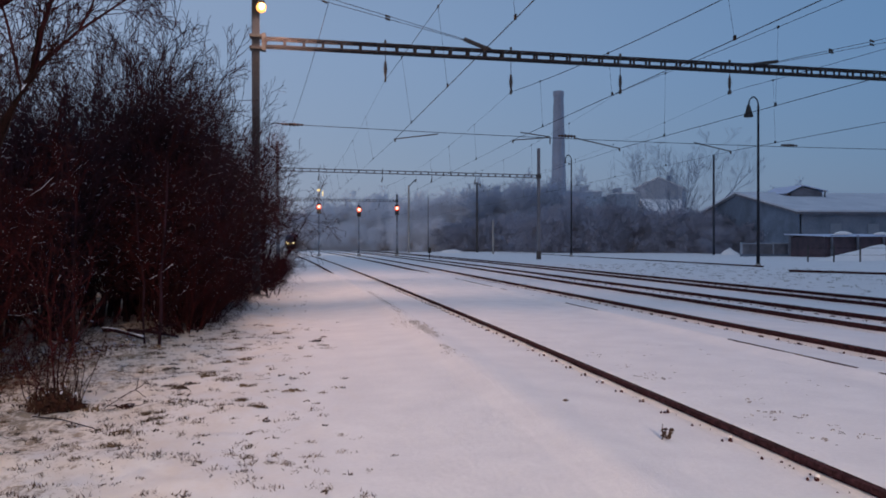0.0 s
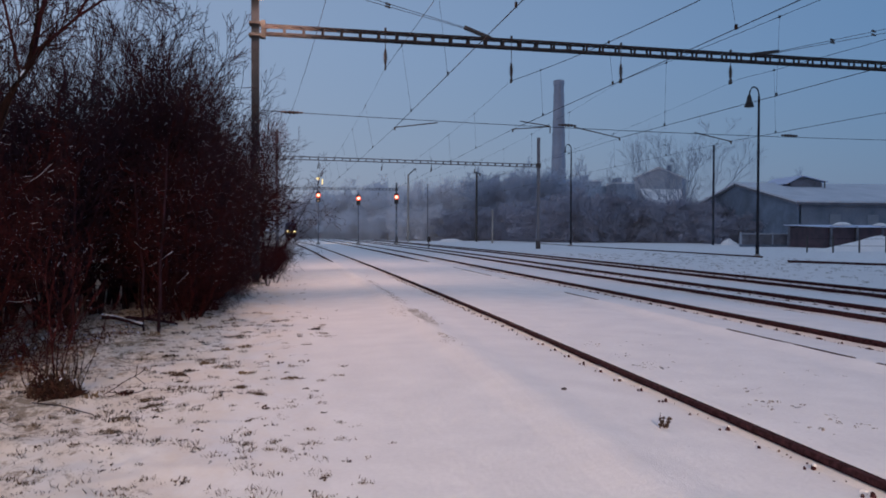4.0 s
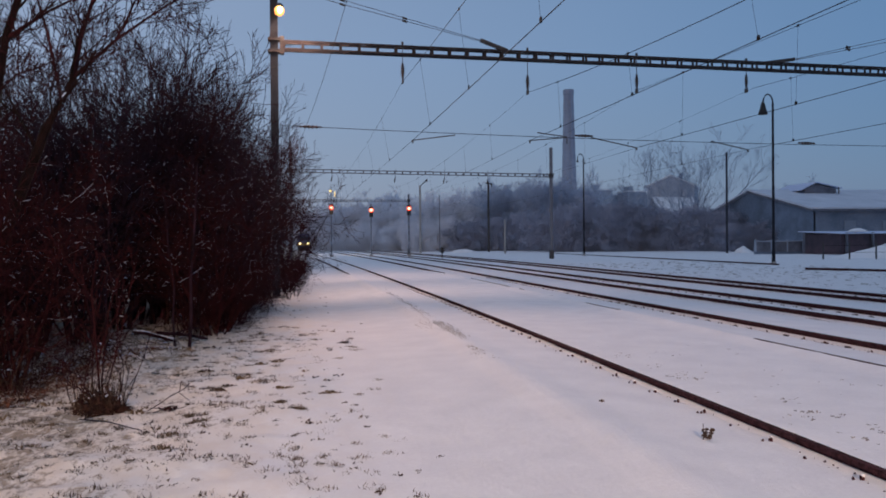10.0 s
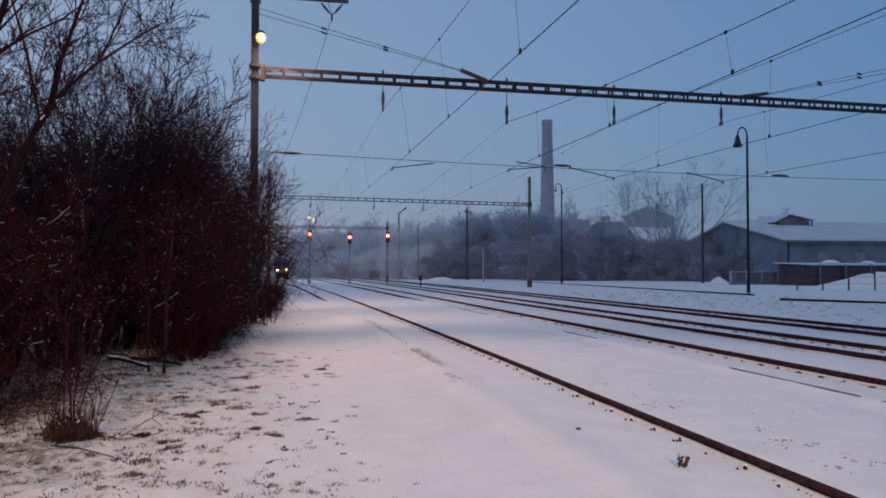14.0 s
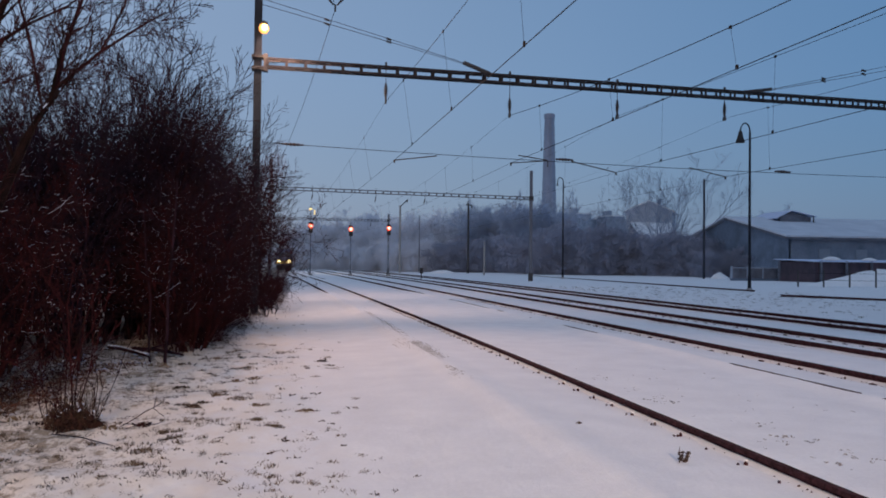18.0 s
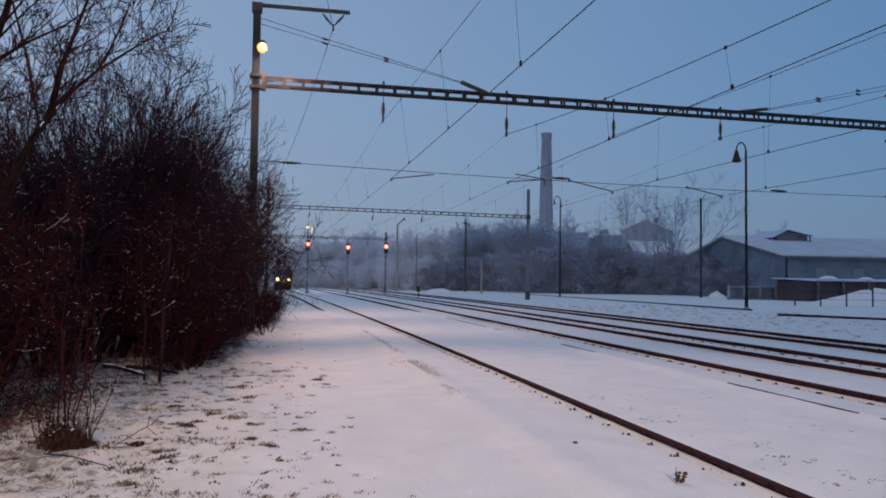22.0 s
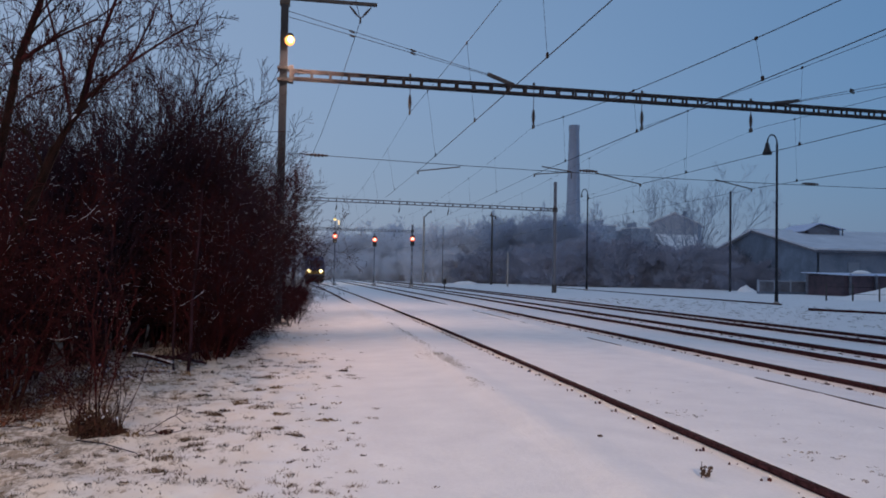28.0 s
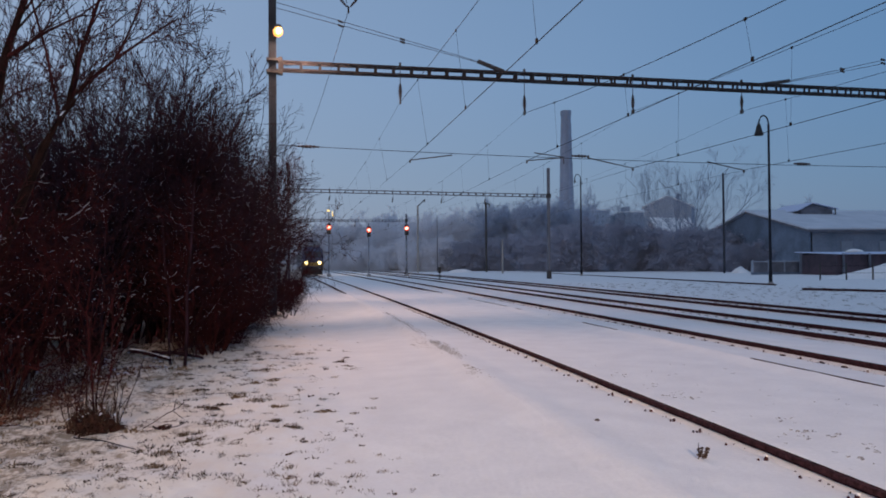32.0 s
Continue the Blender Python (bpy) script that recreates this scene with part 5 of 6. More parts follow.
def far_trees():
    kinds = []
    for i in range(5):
        p = thing("far_tree", (30 + 9 * i, 190, 0), "distant leafless tree tinted pale for haze", "tree", "tree belt")
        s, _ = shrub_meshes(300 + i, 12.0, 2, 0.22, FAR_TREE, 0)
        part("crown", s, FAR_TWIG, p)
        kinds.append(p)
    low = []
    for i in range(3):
        p = thing("far_shrub", (50 + 6 * i, 150, 0), "distant leafless shrub tinted pale for haze", "shrub", "tree belt")
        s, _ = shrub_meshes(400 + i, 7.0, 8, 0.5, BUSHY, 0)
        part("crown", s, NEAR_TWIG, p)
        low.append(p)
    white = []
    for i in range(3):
        p = thing("far_shrub", (2 + 6 * i, 240, 0), "far leafless shrub tinted whitish for haze", "shrub", "tree belt")
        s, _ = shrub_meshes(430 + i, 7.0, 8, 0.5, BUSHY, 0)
        part("crown", s, HAZE_TWIG, p)
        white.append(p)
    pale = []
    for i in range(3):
        p = thing("far_tree", (2 + 9 * i, 250, 0), "far leafless tree tinted whitish for haze", "tree", "tree belt")
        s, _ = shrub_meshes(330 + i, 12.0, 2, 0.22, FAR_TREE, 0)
        part("crown", s, HAZE_TWIG, p)
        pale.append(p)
    rng = random.Random(8)

    def row(src, n, x0, y0, x1, y1, h0, h1, depth, base):
        for i in range(n):
            f = (i + rng.random()) / n
            x, y = x0 + (x1 - x0) * f + rng.uniform(-1, 1), y0 + (y1 - y0) * f + rng.uniform(0, depth)
            k = rng.uniform(h0, h1) / base
            ob = copy_thing(rng.choice(src), pose(x, y, 0, 0, 0, rng.uniform(0, 360)))
            ob.scale = (k * 1.15, k * 1.15, k)

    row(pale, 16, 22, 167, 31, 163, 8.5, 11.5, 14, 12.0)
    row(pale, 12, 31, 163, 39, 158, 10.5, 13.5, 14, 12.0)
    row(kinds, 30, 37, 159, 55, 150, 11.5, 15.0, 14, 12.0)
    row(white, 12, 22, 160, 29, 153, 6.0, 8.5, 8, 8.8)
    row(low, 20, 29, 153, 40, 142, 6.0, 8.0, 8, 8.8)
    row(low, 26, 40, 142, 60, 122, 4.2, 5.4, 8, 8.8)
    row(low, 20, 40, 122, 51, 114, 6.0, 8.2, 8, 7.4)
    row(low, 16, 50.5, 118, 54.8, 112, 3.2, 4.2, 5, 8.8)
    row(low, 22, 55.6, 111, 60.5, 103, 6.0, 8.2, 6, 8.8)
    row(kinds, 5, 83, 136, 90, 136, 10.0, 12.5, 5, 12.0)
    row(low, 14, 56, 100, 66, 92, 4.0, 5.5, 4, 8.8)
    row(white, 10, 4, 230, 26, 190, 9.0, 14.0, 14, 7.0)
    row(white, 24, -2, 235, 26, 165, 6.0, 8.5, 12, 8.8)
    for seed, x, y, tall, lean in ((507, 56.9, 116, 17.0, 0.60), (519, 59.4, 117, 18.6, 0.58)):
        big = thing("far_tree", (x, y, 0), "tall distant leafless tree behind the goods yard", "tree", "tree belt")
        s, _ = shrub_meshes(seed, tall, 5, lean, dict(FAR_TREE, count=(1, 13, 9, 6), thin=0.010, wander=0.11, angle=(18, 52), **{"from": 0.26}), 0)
        part("crown", s, HAZE_BARK, big)


far_trees()


def small_bush():
    p = thing("bush", (-2.25, 9.1, -0.1), "small leafless bush with a ball of dead leaves at its foot", "bush", "thicket")
    rng = random.Random(71)
    twig = dict(SHRUB, count=(1, 3, 3), wander=0.13, angle=(18, 45), thin=0.0045, lift=(0.05, 0.05, 0.0))
    for foot, way, h, r in (((-0.07, 0.05), (-0.06, 0.1, 1), 1.75, 0.012), ((0.0, 0.0), (0.03, 0.05, 1), 1.9, 0.014), ((0.06, 0.03), (0.10, 0.0, 1), 1.6, 0.011),
                            ((0.13, -0.02), (0.42, 0.0, 1), 0.85, 0.010), ((0.10, 0.0), (1.2, -0.1, 0.5), 0.75, 0.007), ((-0.12, -0.03), (-0.3, 0.0, 1), 0.7, 0.008), ((-0.2, 0.02), (-0.4, 0.1, 1), 0.6, 0.007), ((0.03, 0.06), (0.0, 0.1, 1), 1.7, 0.010), ((-0.03, -0.05), (-0.12, 0.0, 1), 1.1, 0.008), ((0.16, 0.05), (0.25, 0.0, 1), 1.0, 0.008)):
        s = Shape()
        grow(rng, s, [], Vector((*foot, -0.1)), Vector(way), h, r, 0, twig)
        part("stem", s, BARK, p)
    s = Shape()
    for i in range(2200):
        a, b, d = rng.uniform(0, 6.3), math.acos(rng.random()), rng.uniform(0.35, 1.0) ** 0.5
        lobe = rng.choice(((0, 0, 0.19, 0.33), (0.13, -0.05, 0.13, 0.22), (-0.15, 0.03, 0.14, 0.30), (0.24, 0.0, 0.08, 0.08), (-0.02, -0.10, 0.15, 0.24)))
        c = Vector((lobe[0] + math.cos(a) * math.sin(b) * lobe[2] * d, lobe[1] + math.sin(a) * math.sin(b) * lobe[2] * d, math.cos(b) * lobe[3] * d * rng.uniform(0.6, 1.35)))
        u = Vector((rng.gauss(0, 1), rng.gauss(0, 1), rng.gauss(0, 0.7))).normalized()
        v = u.cross(Vector((rng.gauss(0, 1), rng.gauss(0, 1), rng.gauss(0, 1)))).normalized()
        e, k = rng.uniform(0.014, 0.036), len(s.v)
        s.v += [tuple(c - u * e), tuple(c + v * e * 0.35), tuple(c + u * e), tuple(c - v * e * 0.35 + Vector((0, 0, 0.006)))]
        s.f += [(k, k + 1, k + 2), (k, k + 2, k + 3)]
    part("dead_foliage", s, LITTER, p, "ball of dark reddish dead leaves")["kind"] = "stuff"
    stalks, caps = Shape(), Shape()
    for i in range(150):
        a, d, h = rng.uniform(0, 6.3), 0.26 * math.sqrt(rng.random()), rng.uniform(0.15, 0.46)
        q = Vector((math.cos(a) * d, math.sin(a) * d * 0.5, 0))
        stalks.tube([q, q + Vector((rng.gauss(0, 0.06), rng.gauss(0, 0.05), h))], [0.0035, 0.002], 3)
    for i in range(26):
        a, d = rng.uniform(0, 6.3), 0.30 * math.sqrt(rng.random())
        q, r = Vector((math.cos(a) * d, math.sin(a) * d * 0.6 - 0.02, 0.27 - 0.35 * d + rng.gauss(0, 0.03))), rng.uniform(0.004, 0.011)
        caps.tube([q, q + Vector((r * 1.4, rng.gauss(0, r), rng.gauss(0, r * 0.4)))], [r, r * 0.6], 5)
    part("dry_grass", stalks, WEED, p)["kind"] = "stuff"
    part("snow_dusting", caps, TWIG_SNOW, p, "flecks of snow on the dead leaves")["kind"] = "stuff"


small_bush()


def grass_clump(at, r, h, n, seed, mat, label):
    """A clump of dead blades and leaves."""
    rng = random.Random(seed)
    s = Shape()
    for i in range(n):
        a, d = rng.uniform(0, 6.3), r * math.sqrt(rng.random())
        p = Vector((math.cos(a) * d, math.sin(a) * d * 0.7, -0.03))
        hh, b = h * rng.uniform(0.35, 1.0) * (1.1 - 0.6 * d / r), rng.uniform(0, 6.3)
        q = p + Vector((math.cos(b) * hh * 0.8, math.sin(b) * hh * 0.8, hh))
        w = Vector((-math.sin(b), math.cos(b), 0)) * rng.uniform(0.004, 0.014)
        k = len(s.v)
        s.v += [tuple(p - w), tuple(p + w), tuple(p.lerp(q, 0.6) + w * 0.8 + Vector((0, 0, 0.03))), tuple(q)]
        s.f += [(k, k + 1, k + 2), (k, k + 2, k + 3)]
    ob = part("grass_clump", s, mat, at=at)
    return tagged(ob, label, "grass", "grass clumps", "stuff")


for n, (x, y, r, dark) in enumerate(((-2.62, 9.35, 0.16, 1), (-1.85, 8.95, 0.12, 0), (-2.9, 9.6, 0.2, 0), (-3.3, 9.9, 0.22, 1), (-2.2, 14.2, 0.2, 0), (-1.75, 14.6, 0.2, 1), (-1.3, 15.3, 0.18, 0), (-3.2, 8.9, 0.16, 0), (-1.55, 9.1, 0.09, 1))):
    grass_clump((x, y, ground_z(x, y)), r, 0.10, 36, n + 1, LITTER if dark else STRAW, "dark clump of dead leaves beside the thicket" if dark else "straw-coloured dead grass beside the thicket")
for n, (x, y) in enumerate(((-0.52, 12.6), (0.6, 14.7), (-0.92, 11.2), (-1.15, 10.2), (-0.75, 12.3), (-1.05, 10.6), (0.2, 9.85), (-1.5, 11.9), (-0.4, 10.4))):
    grass_clump((x, y, ground_z(x, y)), 0.11, 0.07, 70, 30 + n, WEED if n % 2 else STRAW, "small tuft of dead grass poking through snow")


def tufts():
    """Dead grass and weeds that stick out of the snow."""
    rng = random.Random(3)
    s, dark = Shape(), Shape()
    seats = []

    def clump(x, y, wide, n, k):
        for j in range(n):
            seats.append((x + rng.gauss(0, wide), y + rng.gauss(0, wide * 0.8), k))

    for i in range(3200):
        y, x = 3.4 + 15 * rng.random() ** 1.7, rng.uniform(-6.0, 0.9)
        if rng.random() < 0.25 + 0.75 * max(0, min(1, (x + 2.6) / 3.0)) and rng.random() > 0.16:
            continue
        clump(x, y, rng.uniform(0.02, 0.07), rng.randint(4, 13), rng.uniform(0.6, 1.3))
    for i in range(420):
        clump(rng.uniform(-6.0, -0.4), rng.uniform(-6.0, 3.6), rng.uniform(0.02, 0.07), rng.randint(3, 9), rng.uniform(0.6, 1.1))
    # the larger clumps on the open verge
    for x, y, wide in ((-0.94, 11.44, 0.09), (-1.21, 10.42, 0.09), (-0.97, 9.27, 0.10), (-1.29, 8.87, 0.07), (-1.15, 8.52, 0.06), (-1.34, 7.93, 0.07), (-1.32, 7.41, 0.06), (-0.67, 10.81, 0.06), (-2.01, 13.5, 0.10), (-0.74, 14.0, 0.10), (-0.12, 16.26, 0.10), (-0.36, 9.41, 0.03), (-0.14, 8.91, 0.04)):
        clump(x, y, wide, 60, 1.15)
    for x, y, k in seats:
        z = ground_z(x, y)
        for q in range(rng.randint(2, 5)):
            a, h = rng.uniform(0, 6.3), rng.uniform(0.010, 0.040) * k
            p = Vector((x + rng.gauss(0, 0.02), y + rng.gauss(0, 0.02), z - 0.006))
            tip = p + Vector((math.cos(a) * h * 1.0, math.sin(a) * h * 1.0, h))
            w = Vector((-math.sin(a), math.cos(a), 0)) * rng.uniform(0.003, 0.008)
            into = dark if rng.random() < 0.6 else s
            k0 = len(into.v)
            into.v += [tuple(p - w), tuple(p + w), tuple(tip)]
            into.f.append((k0, k0 + 1, k0 + 2))
    tagged(part("dead_grass", dark, TURF), "dark dead grass sticking through thin snow", "grass", kind="stuff")
    tagged(part("dead_grass", s, STRAW), "short dead grass sticking through thin snow", "grass", kind="stuff")
    t = Shape()
    spots, veiled = [], []
    for i in range(170):
        y = 4.0 + 26 * rng.random() ** 1.5
        x = rng.gauss(-1.0, 1.0)
        if x > 1.2 and rng.random() < 0.85:
            continue
        spots.append((x, y, rng.uniform(0.012, 0.035)))
    for x, y, h in ((-0.52, 12.81, 0.05), (0.57, 14.82, 0.06), (0.71, 15.16, 0.06), (0.31, 13.72, 0.035), (0.03, 11.07, 0.045), (0.37, 11.14, 0.04), (0.25, 9.9, 0.03), (0.33, 9.85, 0.03), (-0.03, 8.24, 0.04), (-0.16, 7.76, 0.025), (-0.21, 7.5, 0.025), (-0.14, 7.02, 0.02), (0.47, 9.07, 0.025), (0.41, 8.64, 0.025), (0.23, 8.49, 0.025), (0.67, 6.23, 0.03), (0.34, 6.64, 0.02)):
        spots.append((x, y, h))
    for x, y in ((4.54, 11.52), (4.73, 10.54), (4.74, 9.76), (4.71, 9.56), (4.82, 9.47), (5.11, 7.95), (4.82, 7.18), (4.96, 7.29), (5.14, 7.22), (4.76, 6.35), (5.13, 6.58), (5.15, 6.4)):
        for q in range(5):
            veiled.append((x + rng.gauss(0, 0.09), y + rng.gauss(0, 0.11), rng.uniform(0.010, 0.020)))
    for i in range(46):
        veiled.append((rng.uniform(4.4, 6.9), rng.uniform(5.5, 13.0), rng.uniform(0.006, 0.015)))
    v = Shape()
    for x, y, h in veiled:
        z = ground_z(x, y)
        for q in range(4):
            v.box(Vector((x + rng.gauss(0, h), y + rng.gauss(0, h), z + h * rng.uniform(0.0, 0.4))), (h * rng.uniform(0.3, 0.9), h * rng.uniform(0.3, 0.8), h * rng.uniform(0.3, 0.7)), rng.uniform(0, 180), rng.uniform(-40, 40), rng.uniform(-40, 40))
    tagged(part("dead_weeds", v, FROSTED_WEED), "frosted weed stubs half buried in snow between rails", "weeds", kind="stuff")
    gravel = []
    # scuffed strip where gravel shows along the first track
    for x, y, wide, long, n in ((2.05, 37.2, 0.12, 1.7, 150), (2.54, 26.4, 0.10, 1.2, 90), (2.53, 23.0, 0.12, 0.8, 130), (2.62, 20.6, 0.10, 0.8, 90), (2.50, 17.2, 0.11, 0.6, 130), (2.66, 16.1, 0.10, 0.5, 110), (2.69, 14.8, 0.06, 0.4, 50), (2.61, 12.6, 0.05, 0.3, 24)):
        for i in range(n):
            gravel.append((x + rng.gauss(0, wide), y + rng.gauss(0, long), rng.uniform(0.004, 0.011)))
    for i in range(700):
        gravel.append((rng.uniform(18.5, 31), rng.uniform(20, 62), rng.uniform(0.012, 0.030)))
    g = Shape()
    for x, y, h in gravel:
        z = ground_z(x, y)
        for k in range(rng.randint(4, 8)):
            g.box(Vector((x + rng.gauss(0, 0.035), y + rng.gauss(0, 0.12), z + h * rng.uniform(-0.2, 0.2))), (h * rng.uniform(0.8, 2.0), h * rng.uniform(0.8, 2.2), h * rng.uniform(0.4, 0.9)), rng.uniform(0, 180), rng.uniform(-30, 30), rng.uniform(-30, 30))
    tagged(part("gravel", g, CONCRETE), "grey gravel showing through scuffed snow", "gravel", kind="stuff")
    for x, y, h in spots:
        z = ground_z(x, y)
        for k in range(rng.randint(4, 9)):
            p = Vector((x + rng.gauss(0, h * 0.9), y + rng.gauss(0, h * 0.9), z + h * rng.uniform(-0.1, 0.25)))
            t.box(p, (h * rng.uniform(0.2, 0.7), h * rng.uniform(0.2, 0.6), h * rng.uniform(0.15, 0.4)), rng.uniform(0, 180), rng.uniform(-40, 40), rng.uniform(-40, 40))
        if rng.random() < 0.4:
            a = rng.uniform(0, 6.3)
            p = Vector((x, y, z - 0.005))
            t.tube([p, p + Vector((math.cos(a) * h * 0.5, math.sin(a) * h * 0.5, h * 1.2))], [0.003, 0.002], 3)
    tagged(part("dead_weeds", t, WEED), "small dark weed stubs scattered in the snow", "weeds", kind="stuff")


tufts()


def weed(at, h, seed, label):
    rng = random.Random(seed)
    s = Shape()
    for i in range(7):
        a = rng.uniform(0, 6.3)
        p = Vector((rng.gauss(0, 0.02), rng.gauss(0, 0.02), -0.03))
        tip = p + Vector((math.cos(a) * h * 0.35, math.sin(a) * h * 0.35, h * rng.uniform(0.6, 1.1)))
        s.tube([p, p.lerp(tip, 0.5) + Vector((0, 0, 0.01)), tip], [0.005, 0.004, 0.003], 4)
        for k in range(4):
            q = p.lerp(tip, rng.uniform(0.35, 1.0))
            s.box(q, (0.03 * rng.uniform(0.5, 1.2), 0.02, 0.012), rng.uniform(0, 180), rng.uniform(-40, 40))
    return tagged(part("weed", s, WEED, at=at), label, "weed", "weeds")


def undergrowth():
    """Tangle of low thin shoots along the foot of the thicket."""
    rng = random.Random(31)
    red, grey = Shape(), Shape()
    for i in range(1500):
        y = 10.2 + 16.5 * rng.random() ** 1.5
        edge = float(np.interp(y, (10, 11.5, 13.5, 15, 17, 20, 26), (-3.55, -3.4, -3.0, -2.5, -1.9, -1.8, -1.85)))
        x = edge - abs(rng.gauss(0, 0.75)) + 0.25 * rng.random()
        # a gap in the tangle where snow lies between the stems
        if 13.2 < y < 20 and -0.230 < x / y < -0.158 and rng.random() < 0.85:
            continue
        p = Vector((x, y, ground_z(x, y) - 0.02))
        a, n = rng.uniform(0, 6.3), rng.uniform(0.15, 0.85)
        d = Vector((math.cos(a) * rng.uniform(0.1, 0.9), math.sin(a) * rng.uniform(0.1, 0.9), 1)).normalized()
        pts = [p]
        for k in range(3):
            d = (d + Vector((rng.gauss(0, 0.25), rng.gauss(0, 0.25), rng.gauss(-0.12, 0.2)))).normalized()
            pts.append(pts[-1] + d * n / 3 * 1.4)
        r = rng.uniform(0.0022, 0.0048)
        (red if rng.random() < 0.8 else grey).tube(pts, [r, r * 0.9, r * 0.75, r * 0.5], 3, caps=False)
    tagged(part("undergrowth", red, BARK), "tangle of thin red-brown shoots at the thicket's foot", "undergrowth", kind="stuff")
    tagged(part("undergrowth", grey, WEED), "dry brown stalks at the thicket's foot", "undergrowth", kind="stuff")


def litter():
    """Fallen leaves and left-over snow under the edge of the thicket."""
    rng = random.Random(57)
    s = Shape()
    for i in range(2600):
        y = 9.5 + 4.8 * rng.random() ** 1.3
        x = float(np.interp(y, (9.5, 10.5, 11.5, 13.5, 15), (-3.3, -3.1, -2.9, -2.7, -2.3))) - abs(rng.gauss(0, 0.55)) + rng.gauss(0, 0.15)
        c = Vector((x, y, ground_z(x, y) + rng.uniform(0.0, 0.03)))
        u = Vector((rng.gauss(0, 1), rng.gauss(0, 1), rng.gauss(0, 0.5))).normalized()
        v = u.cross(Vector((rng.gauss(0, 0.4), rng.gauss(0, 0.4), 1))).normalized()
        e, k = rng.uniform(0.012, 0.034), len(s.v)
        s.v += [tuple(c - u * e), tuple(c + v * e * 0.5), tuple(c + u * e), tuple(c - v * e * 0.5 + Vector((0, 0, 0.006)))]
        s.f += [(k, k + 1, k + 2), (k, k + 2, k + 3)]
    tagged(part("leaf_litter", s, FALLEN), "reddish fallen leaves under the thicket's edge", "leaves", kind="stuff")
    w = Shape()
    for i in range(230):
        y = 10.6 + 4.6 * rng.random()
        x = float(np.interp(y, (10, 12, 13, 15.2), (-3.7, -3.5, -3.0, -2.2))) - abs(rng.gauss(0, 0.45))
        z, r = ground_z(x, y) + rng.choice((0.0, 0.0, 0.02, rng.uniform(0.03, 0.30))), rng.uniform(0.006, 0.028)
        q = Vector((x, y, z))
        w.tube([q, q + Vector((rng.uniform(0.5, 2.5) * r, rng.gauss(0, r), rng.gauss(0, r * 0.3)))], [r, r * 0.5], 5, flat=0.4)
    tagged(part("snow_scraps", w, TWIG_SNOW), "scraps of snow caught on low twigs and litter", "snow", kind="stuff")


undergrowth()
litter()


def slim_tree(at, h, r, lean, seed):
    """A slim stem at the thicket's edge with crooked snowy branches."""
    p = thing("young_tree", at, "slim leafless tree with snowy crooked branches", "tree", "trees")
    rng = random.Random(seed)
    s = Shape()
    pts = [Vector((lean * k * k * h + rng.gauss(0, 0.02), rng.gauss(0, 0.02), -0.1 + h * k)) for k in (0, 0.2, 0.4, 0.6, 0.8, 1.0)]
    s.tube(pts, [r * (1 - 0.12 * i) for i in range(6)], 7)
    part("trunk", s, BARK_GREY, p)
    for i in range(7):
        a = pts[1 + i % 4].lerp(pts[2 + i % 4], rng.random())
        s = Shape()
        tips = []
        grow(rng, s, tips, a, Vector((rng.uniform(-1, 1), rng.uniform(-1, 0.4), 0.6)), rng.uniform(0.6, 1.3), r * 0.4, 1, dict(VASE, wander=0.3, count=(1, 5, 5, 3)))
        part("limb", s, BARK, p)
        for q, rr, d in tips[:4]:
            part("snow_strip", Shape().tube([q - d * 0.04 + Vector((0, 0, rr * 0.8)), q + Vector((0, 0, rr * 0.8)), q + d * 0.04 + Vector((0, 0, rr * 0.8))], [0.0015, 0.0028, 0.0015], 4), TWIG_SNOW, p)


slim_tree((-2.14, 14.9, ground_z(-2.14, 14.9)), 3.4, 0.034, 0.04, 5)
slim_tree((-2.45, 15.1, ground_z(-2.45, 15.1)), 3.0, 0.022, -0.05, 6)
slim_tree((-3.3, 13.6, ground_z(-3.3, 13.6)), 3.0, 0.020, 0.06, 8)


weed((3.50, 6.72, ground_z(3.50, 6.72)), 0.17, 1, "dead branching weed standing in the snow beside a rail")
weed((3.15, 8.45, ground_z(3.15, 8.45)), 0.04, 2, "dark clod with a weed stub in the snow")
for a, b, c, r in (((-2.35, 8.7, -0.06), (-2.0, 8.42, -0.045), (-1.62, 8.1, -0.075), 0.0065), ((-2.9, 15.9, 0.05), (-2.4, 15.63, 0.04), (-1.9, 15.3, -0.02), 0.035), ((-2.8, 15.5, 0.0), (-2.4, 15.7, 0.1), (-2.0, 15.9, 0.16), 0.022)):
    tagged(part("fallen_branch", Shape().tube([a, b, c], [r, r * 0.9, r * 0.6], 6), BARK_GREY), "thin fallen branch lying on the snow", "branch", "fallen branches")


def laden_limb(pts, r, snow):
    """A bare limb, or a log, with a strip of snow lying on it."""
    pts = [Vector(q) for q in pts]
    p = tagged(part("fallen_branch", Shape().tube(pts, [r * (1 - 0.12 * i) for i in range(len(pts))], 6), BARK_GREY), "dark branch with snow lying along it", "branch", "fallen branches")
    up = [q + Vector((0, -r * 0.3, r * 0.75)) for q in pts]
    part("snow_strip", Shape().tube(up, [snow * (0.6 + 0.4 * math.sin(2.1 * i + 1)) for i in range(len(up))], 6), TWIG_SNOW, p, "snow lying on the branch")


laden_limb([(-3.24, 15.5, 0.12), (-3.0, 15.4, 0.10), (-2.75, 15.2, 0.06), (-2.45, 15.0, 0.0)], 0.045, 0.022)
laden_limb([(-2.38, 15.3, 1.02), (-2.28, 15.3, 1.08), (-2.15, 15.35, 1.17), (-2.0, 15.4, 1.29)], 0.013, 0.007)


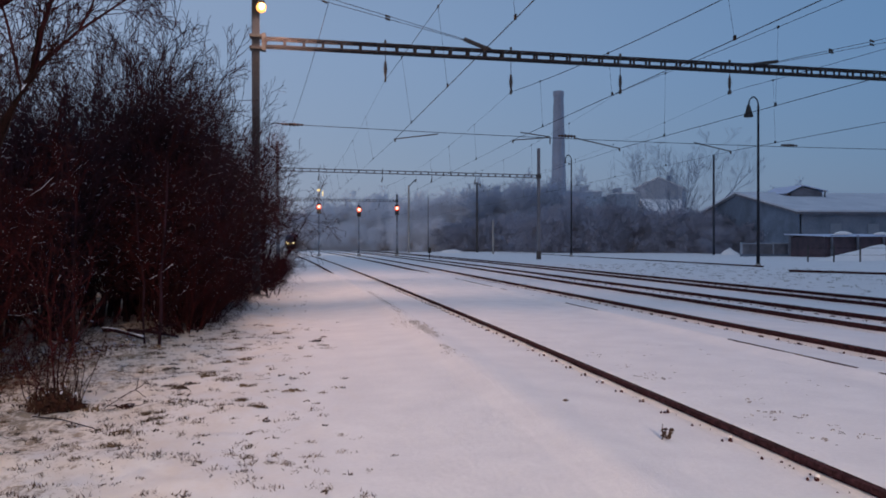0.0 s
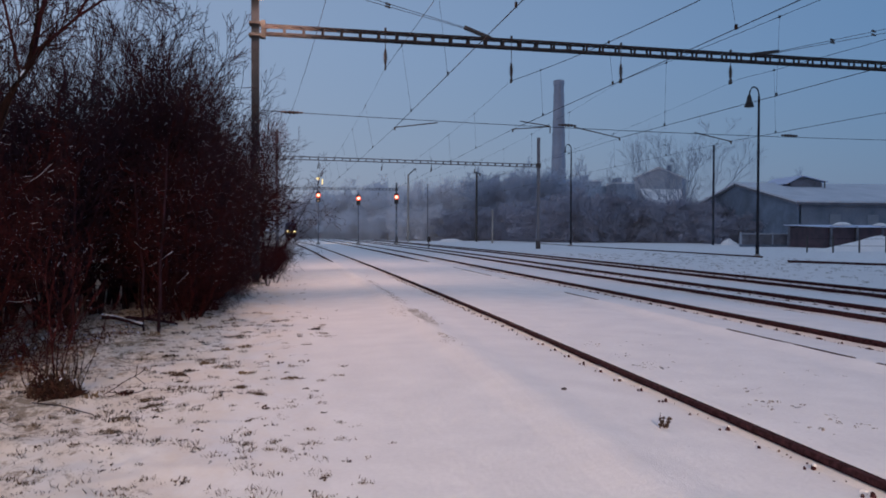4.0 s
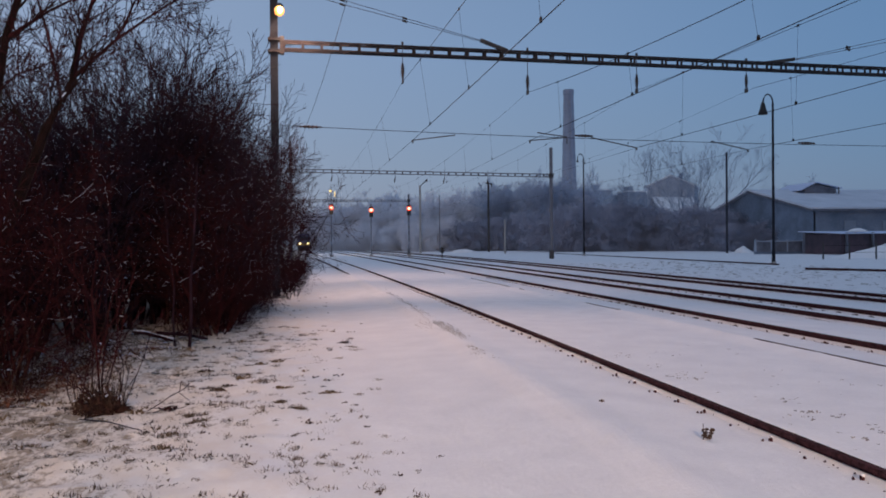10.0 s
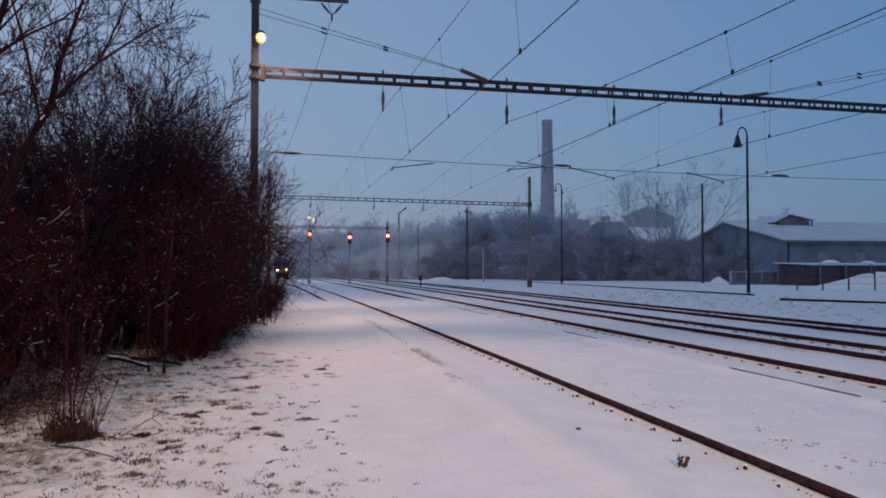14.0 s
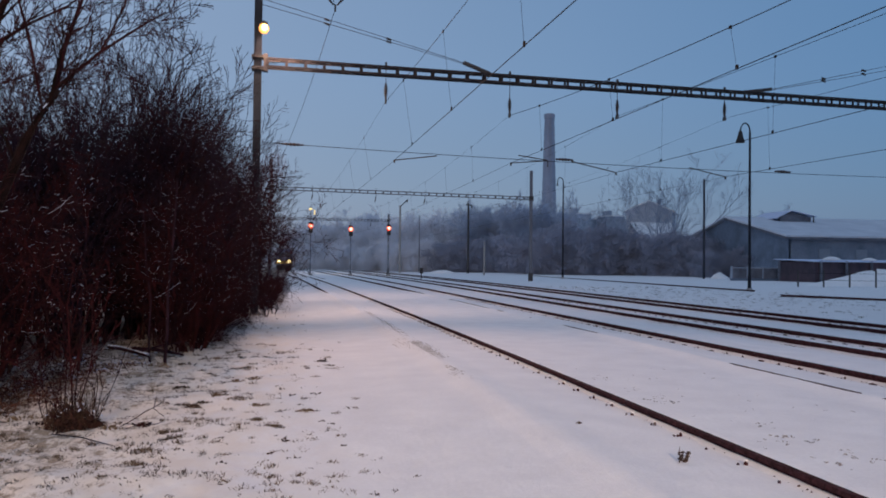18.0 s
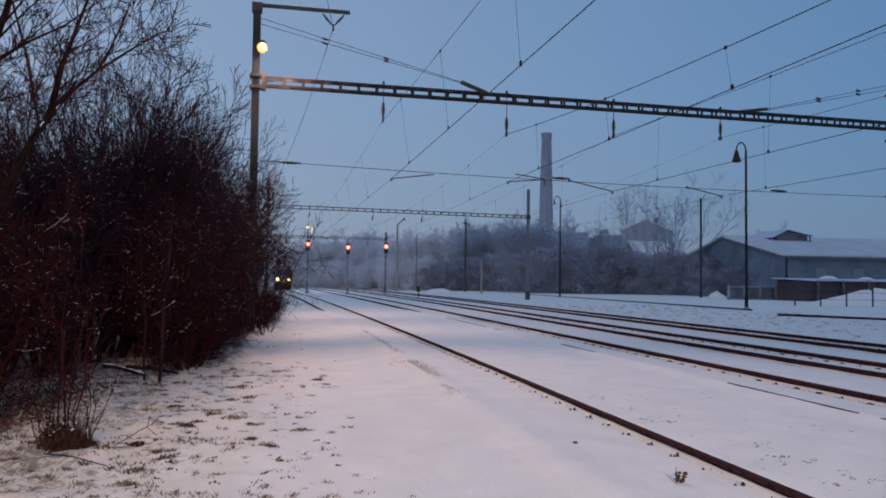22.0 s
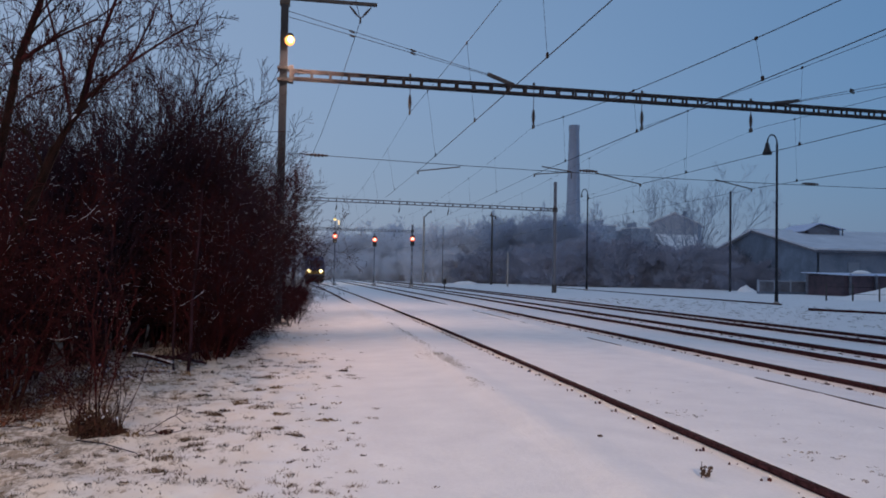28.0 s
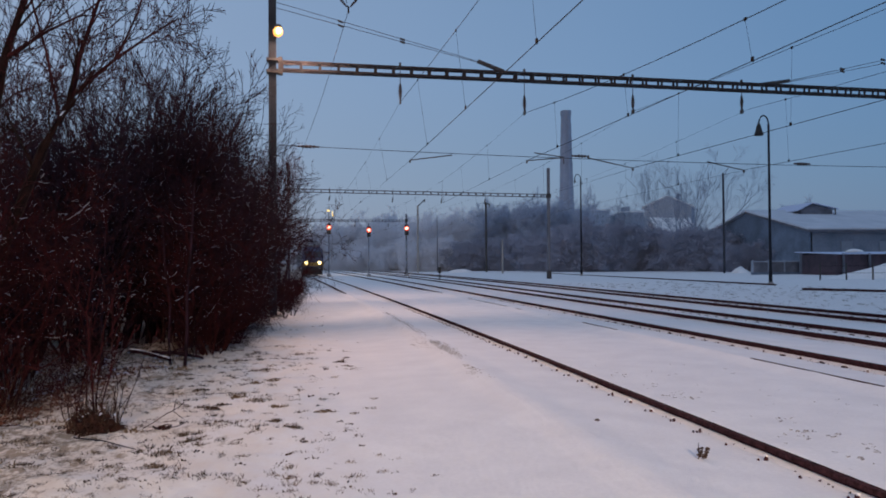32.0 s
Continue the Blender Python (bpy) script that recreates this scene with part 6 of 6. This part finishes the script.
# ---- locomotive ----
def locomotive():
    p = thing("locomotive", (0, 0, 0), "blue electric locomotive approaching with two lit headlights", "locomotive")
    L = 16.0
    side = [(-1.45, 1.15), (1.45, 1.15), (1.45, 2.9), (1.30, 3.75), (0.95, 4.05), (-0.95, 4.05), (-1.30, 3.75), (-1.45, 2.9)]
    part("body", Shape().prism(side, L - 1.2, (0, 0.6, 0)), BLUE_PAINT, p)
    # sloped cab front
    s = Shape()
    front = [(-1.38, 0.02, 1.15), (1.38, 0.02, 1.15), (1.40, 0.0, 2.35), (1.22, 0.34, 3.7), (0.9, 0.45, 3.98), (-0.9, 0.45, 3.98), (-1.22, 0.34, 3.7), (-1.40, 0.0, 2.35)]
    back = [(x, 0.62, z) for x, z in side[:2]] + [(1.45, 0.62, 2.35), (1.30, 0.62, 3.75), (0.95, 0.62, 4.05), (-0.95, 0.62, 4.05), (-1.30, 0.62, 3.75), (-1.45, 0.62, 2.35)]
    s.v = front + back
    s.f = [tuple(range(8)), tuple(range(15, 7, -1))] + [((i + 1) % 8, i, i + 8, (i + 1) % 8 + 8) for i in range(8)]
    cab = part("cab_front", s, BLUE_PAINT, p)
    for sg in (-1, 1):
        w = part("windscreen", Shape().box((0, 0, 0), (1.02, 0.05, 0.85)), GLASS_DARK, cab)
        w.matrix_local = pose(sg * 0.58, 0.12, 3.0, -14, 0, 0)
        h = part("headlight", Shape().turned((0, 0, 0), ((0.23, 0), (0.23, 0.06), (0.14, 0.10)), 14), HEAD_GLOW, p, "lit yellow headlight")
        h.matrix_local = pose(sg * 0.88, -0.02, 1.86, 90, 0, 0)
        rim = part("lamp_rim", Shape().turned((0, 0, 0), ((0.29, -0.02), (0.29, 0.05), (0.25, 0.05)), 14), BLACK, p)
        rim.matrix_local = pose(sg * 0.88, -0.005, 1.86, 90, 0, 0)
        b = part("buffer", Shape().turned((0, 0, 0), ((0.10, 0), (0.10, 0.45), (0.24, 0.46), (0.24, 0.54)), 14), BLACK, p)
        b.matrix_local = pose(sg * 0.875, -0.05, 1.05, 90, 0, 0)
    part("warning_band", Shape().box((0, -0.02, 1.66), (2.76, 0.04, 0.50)), YELLOW_PAINT, p)
    part("buffer_beam", Shape().box((0, 0.15, 1.0), (2.7, 0.4, 0.45)), BLACK, p)
    part("coupling", Shape().box((0, -0.2, 1.0), (0.16, 0.5, 0.24)), BLACK, p)
    part("snow_plough", Shape().prism([(-1.3, 0.22), (1.3, 0.22), (1.3, 0.75), (-1.3, 0.75)], 0.08, (0, 0.05, 0)), BLACK, p)
    part("roof", Shape().prism([(-1.0, 4.0), (1.0, 4.0), (0.8, 4.25), (-0.8, 4.25)], L - 3, (0, 1.5, 0)), GREY_PAINT, p)
    for i in range(6):
        part("roof_insulator", Shape().turned((-0.6 + 1.2 * (i % 2), 4 + 1.3 * i, 4.2), insulator_profile(3, 0.12, 0.35), 8), PORCELAIN, p)
    for y0, up in ((3.0, 0), (13.0, 1)):
        z = 5.30 if up else 4.75
        s = Shape()
        for sg in (-1, 1):
            s.bar((sg * 0.45, y0 - 0.8, 4.3), (sg * 0.5, y0 + 0.7, (4.3 + z) / 2), 0.06).bar((sg * 0.5, y0 + 0.7, (4.3 + z) / 2), (sg * 0.55, y0 - 0.3, z), 0.05)
        s.bar((-0.9, y0 - 0.3, z + 0.02), (0.9, y0 - 0.3, z + 0.02), 0.09)
        part("pantograph", s, STEEL, p, "raised pantograph" if up else "folded pantograph")
    for y0 in (3.6, L - 3.6):
        bg = part("bogie", Shape().box((0, y0, 0.72), (2.4, 4.0, 0.45)), BLACK, p)
        for dy in (-1.5, 1.5):
            for sg in (-1, 1):
                w = part("wheel", Shape().turned((0, 0, 0), ((0.60, -0.07), (0.60, 0.0), (0.57, 0.07)), 24), STEEL, bg)
                w.matrix_local = pose(sg * 0.755, y0 + dy, 0.59, 0, 90, 0)
    for sg in (-1, 1):
        for i in range(4):
            part("side_louvre", Shape().box((sg * 1.46, 4.2 + i * 2.4, 2.6), (0.03, 1.6, 0.7)), GREY_PAINT, p)
        part("cab_step", Shape().box((sg * 1.25, 1.1, 0.6), (0.3, 0.5, 0.06)).box((sg * 1.25, 1.1, 0.9), (0.3, 0.5, 0.06)), BLACK, p)
    return p


loco = locomotive()
TRAIN = [(0, 224), (3, 211), (6, 198), (10, 179), (13, 165), (16, 151), (19, 140.5), (23, 130), (26, 122), (29, 115.5), (32, 110)]


def motions():
    rows = []
    for t, y in TRAIN:
        x0, x1 = track_at(3.43, y), track_at(3.43, y + 9)
        rows.append((t, pose(x0, y, 0, 0, 0, math.degrees(math.atan2(x0 - x1, 9)))))
    walk(loco, rows)


motions()
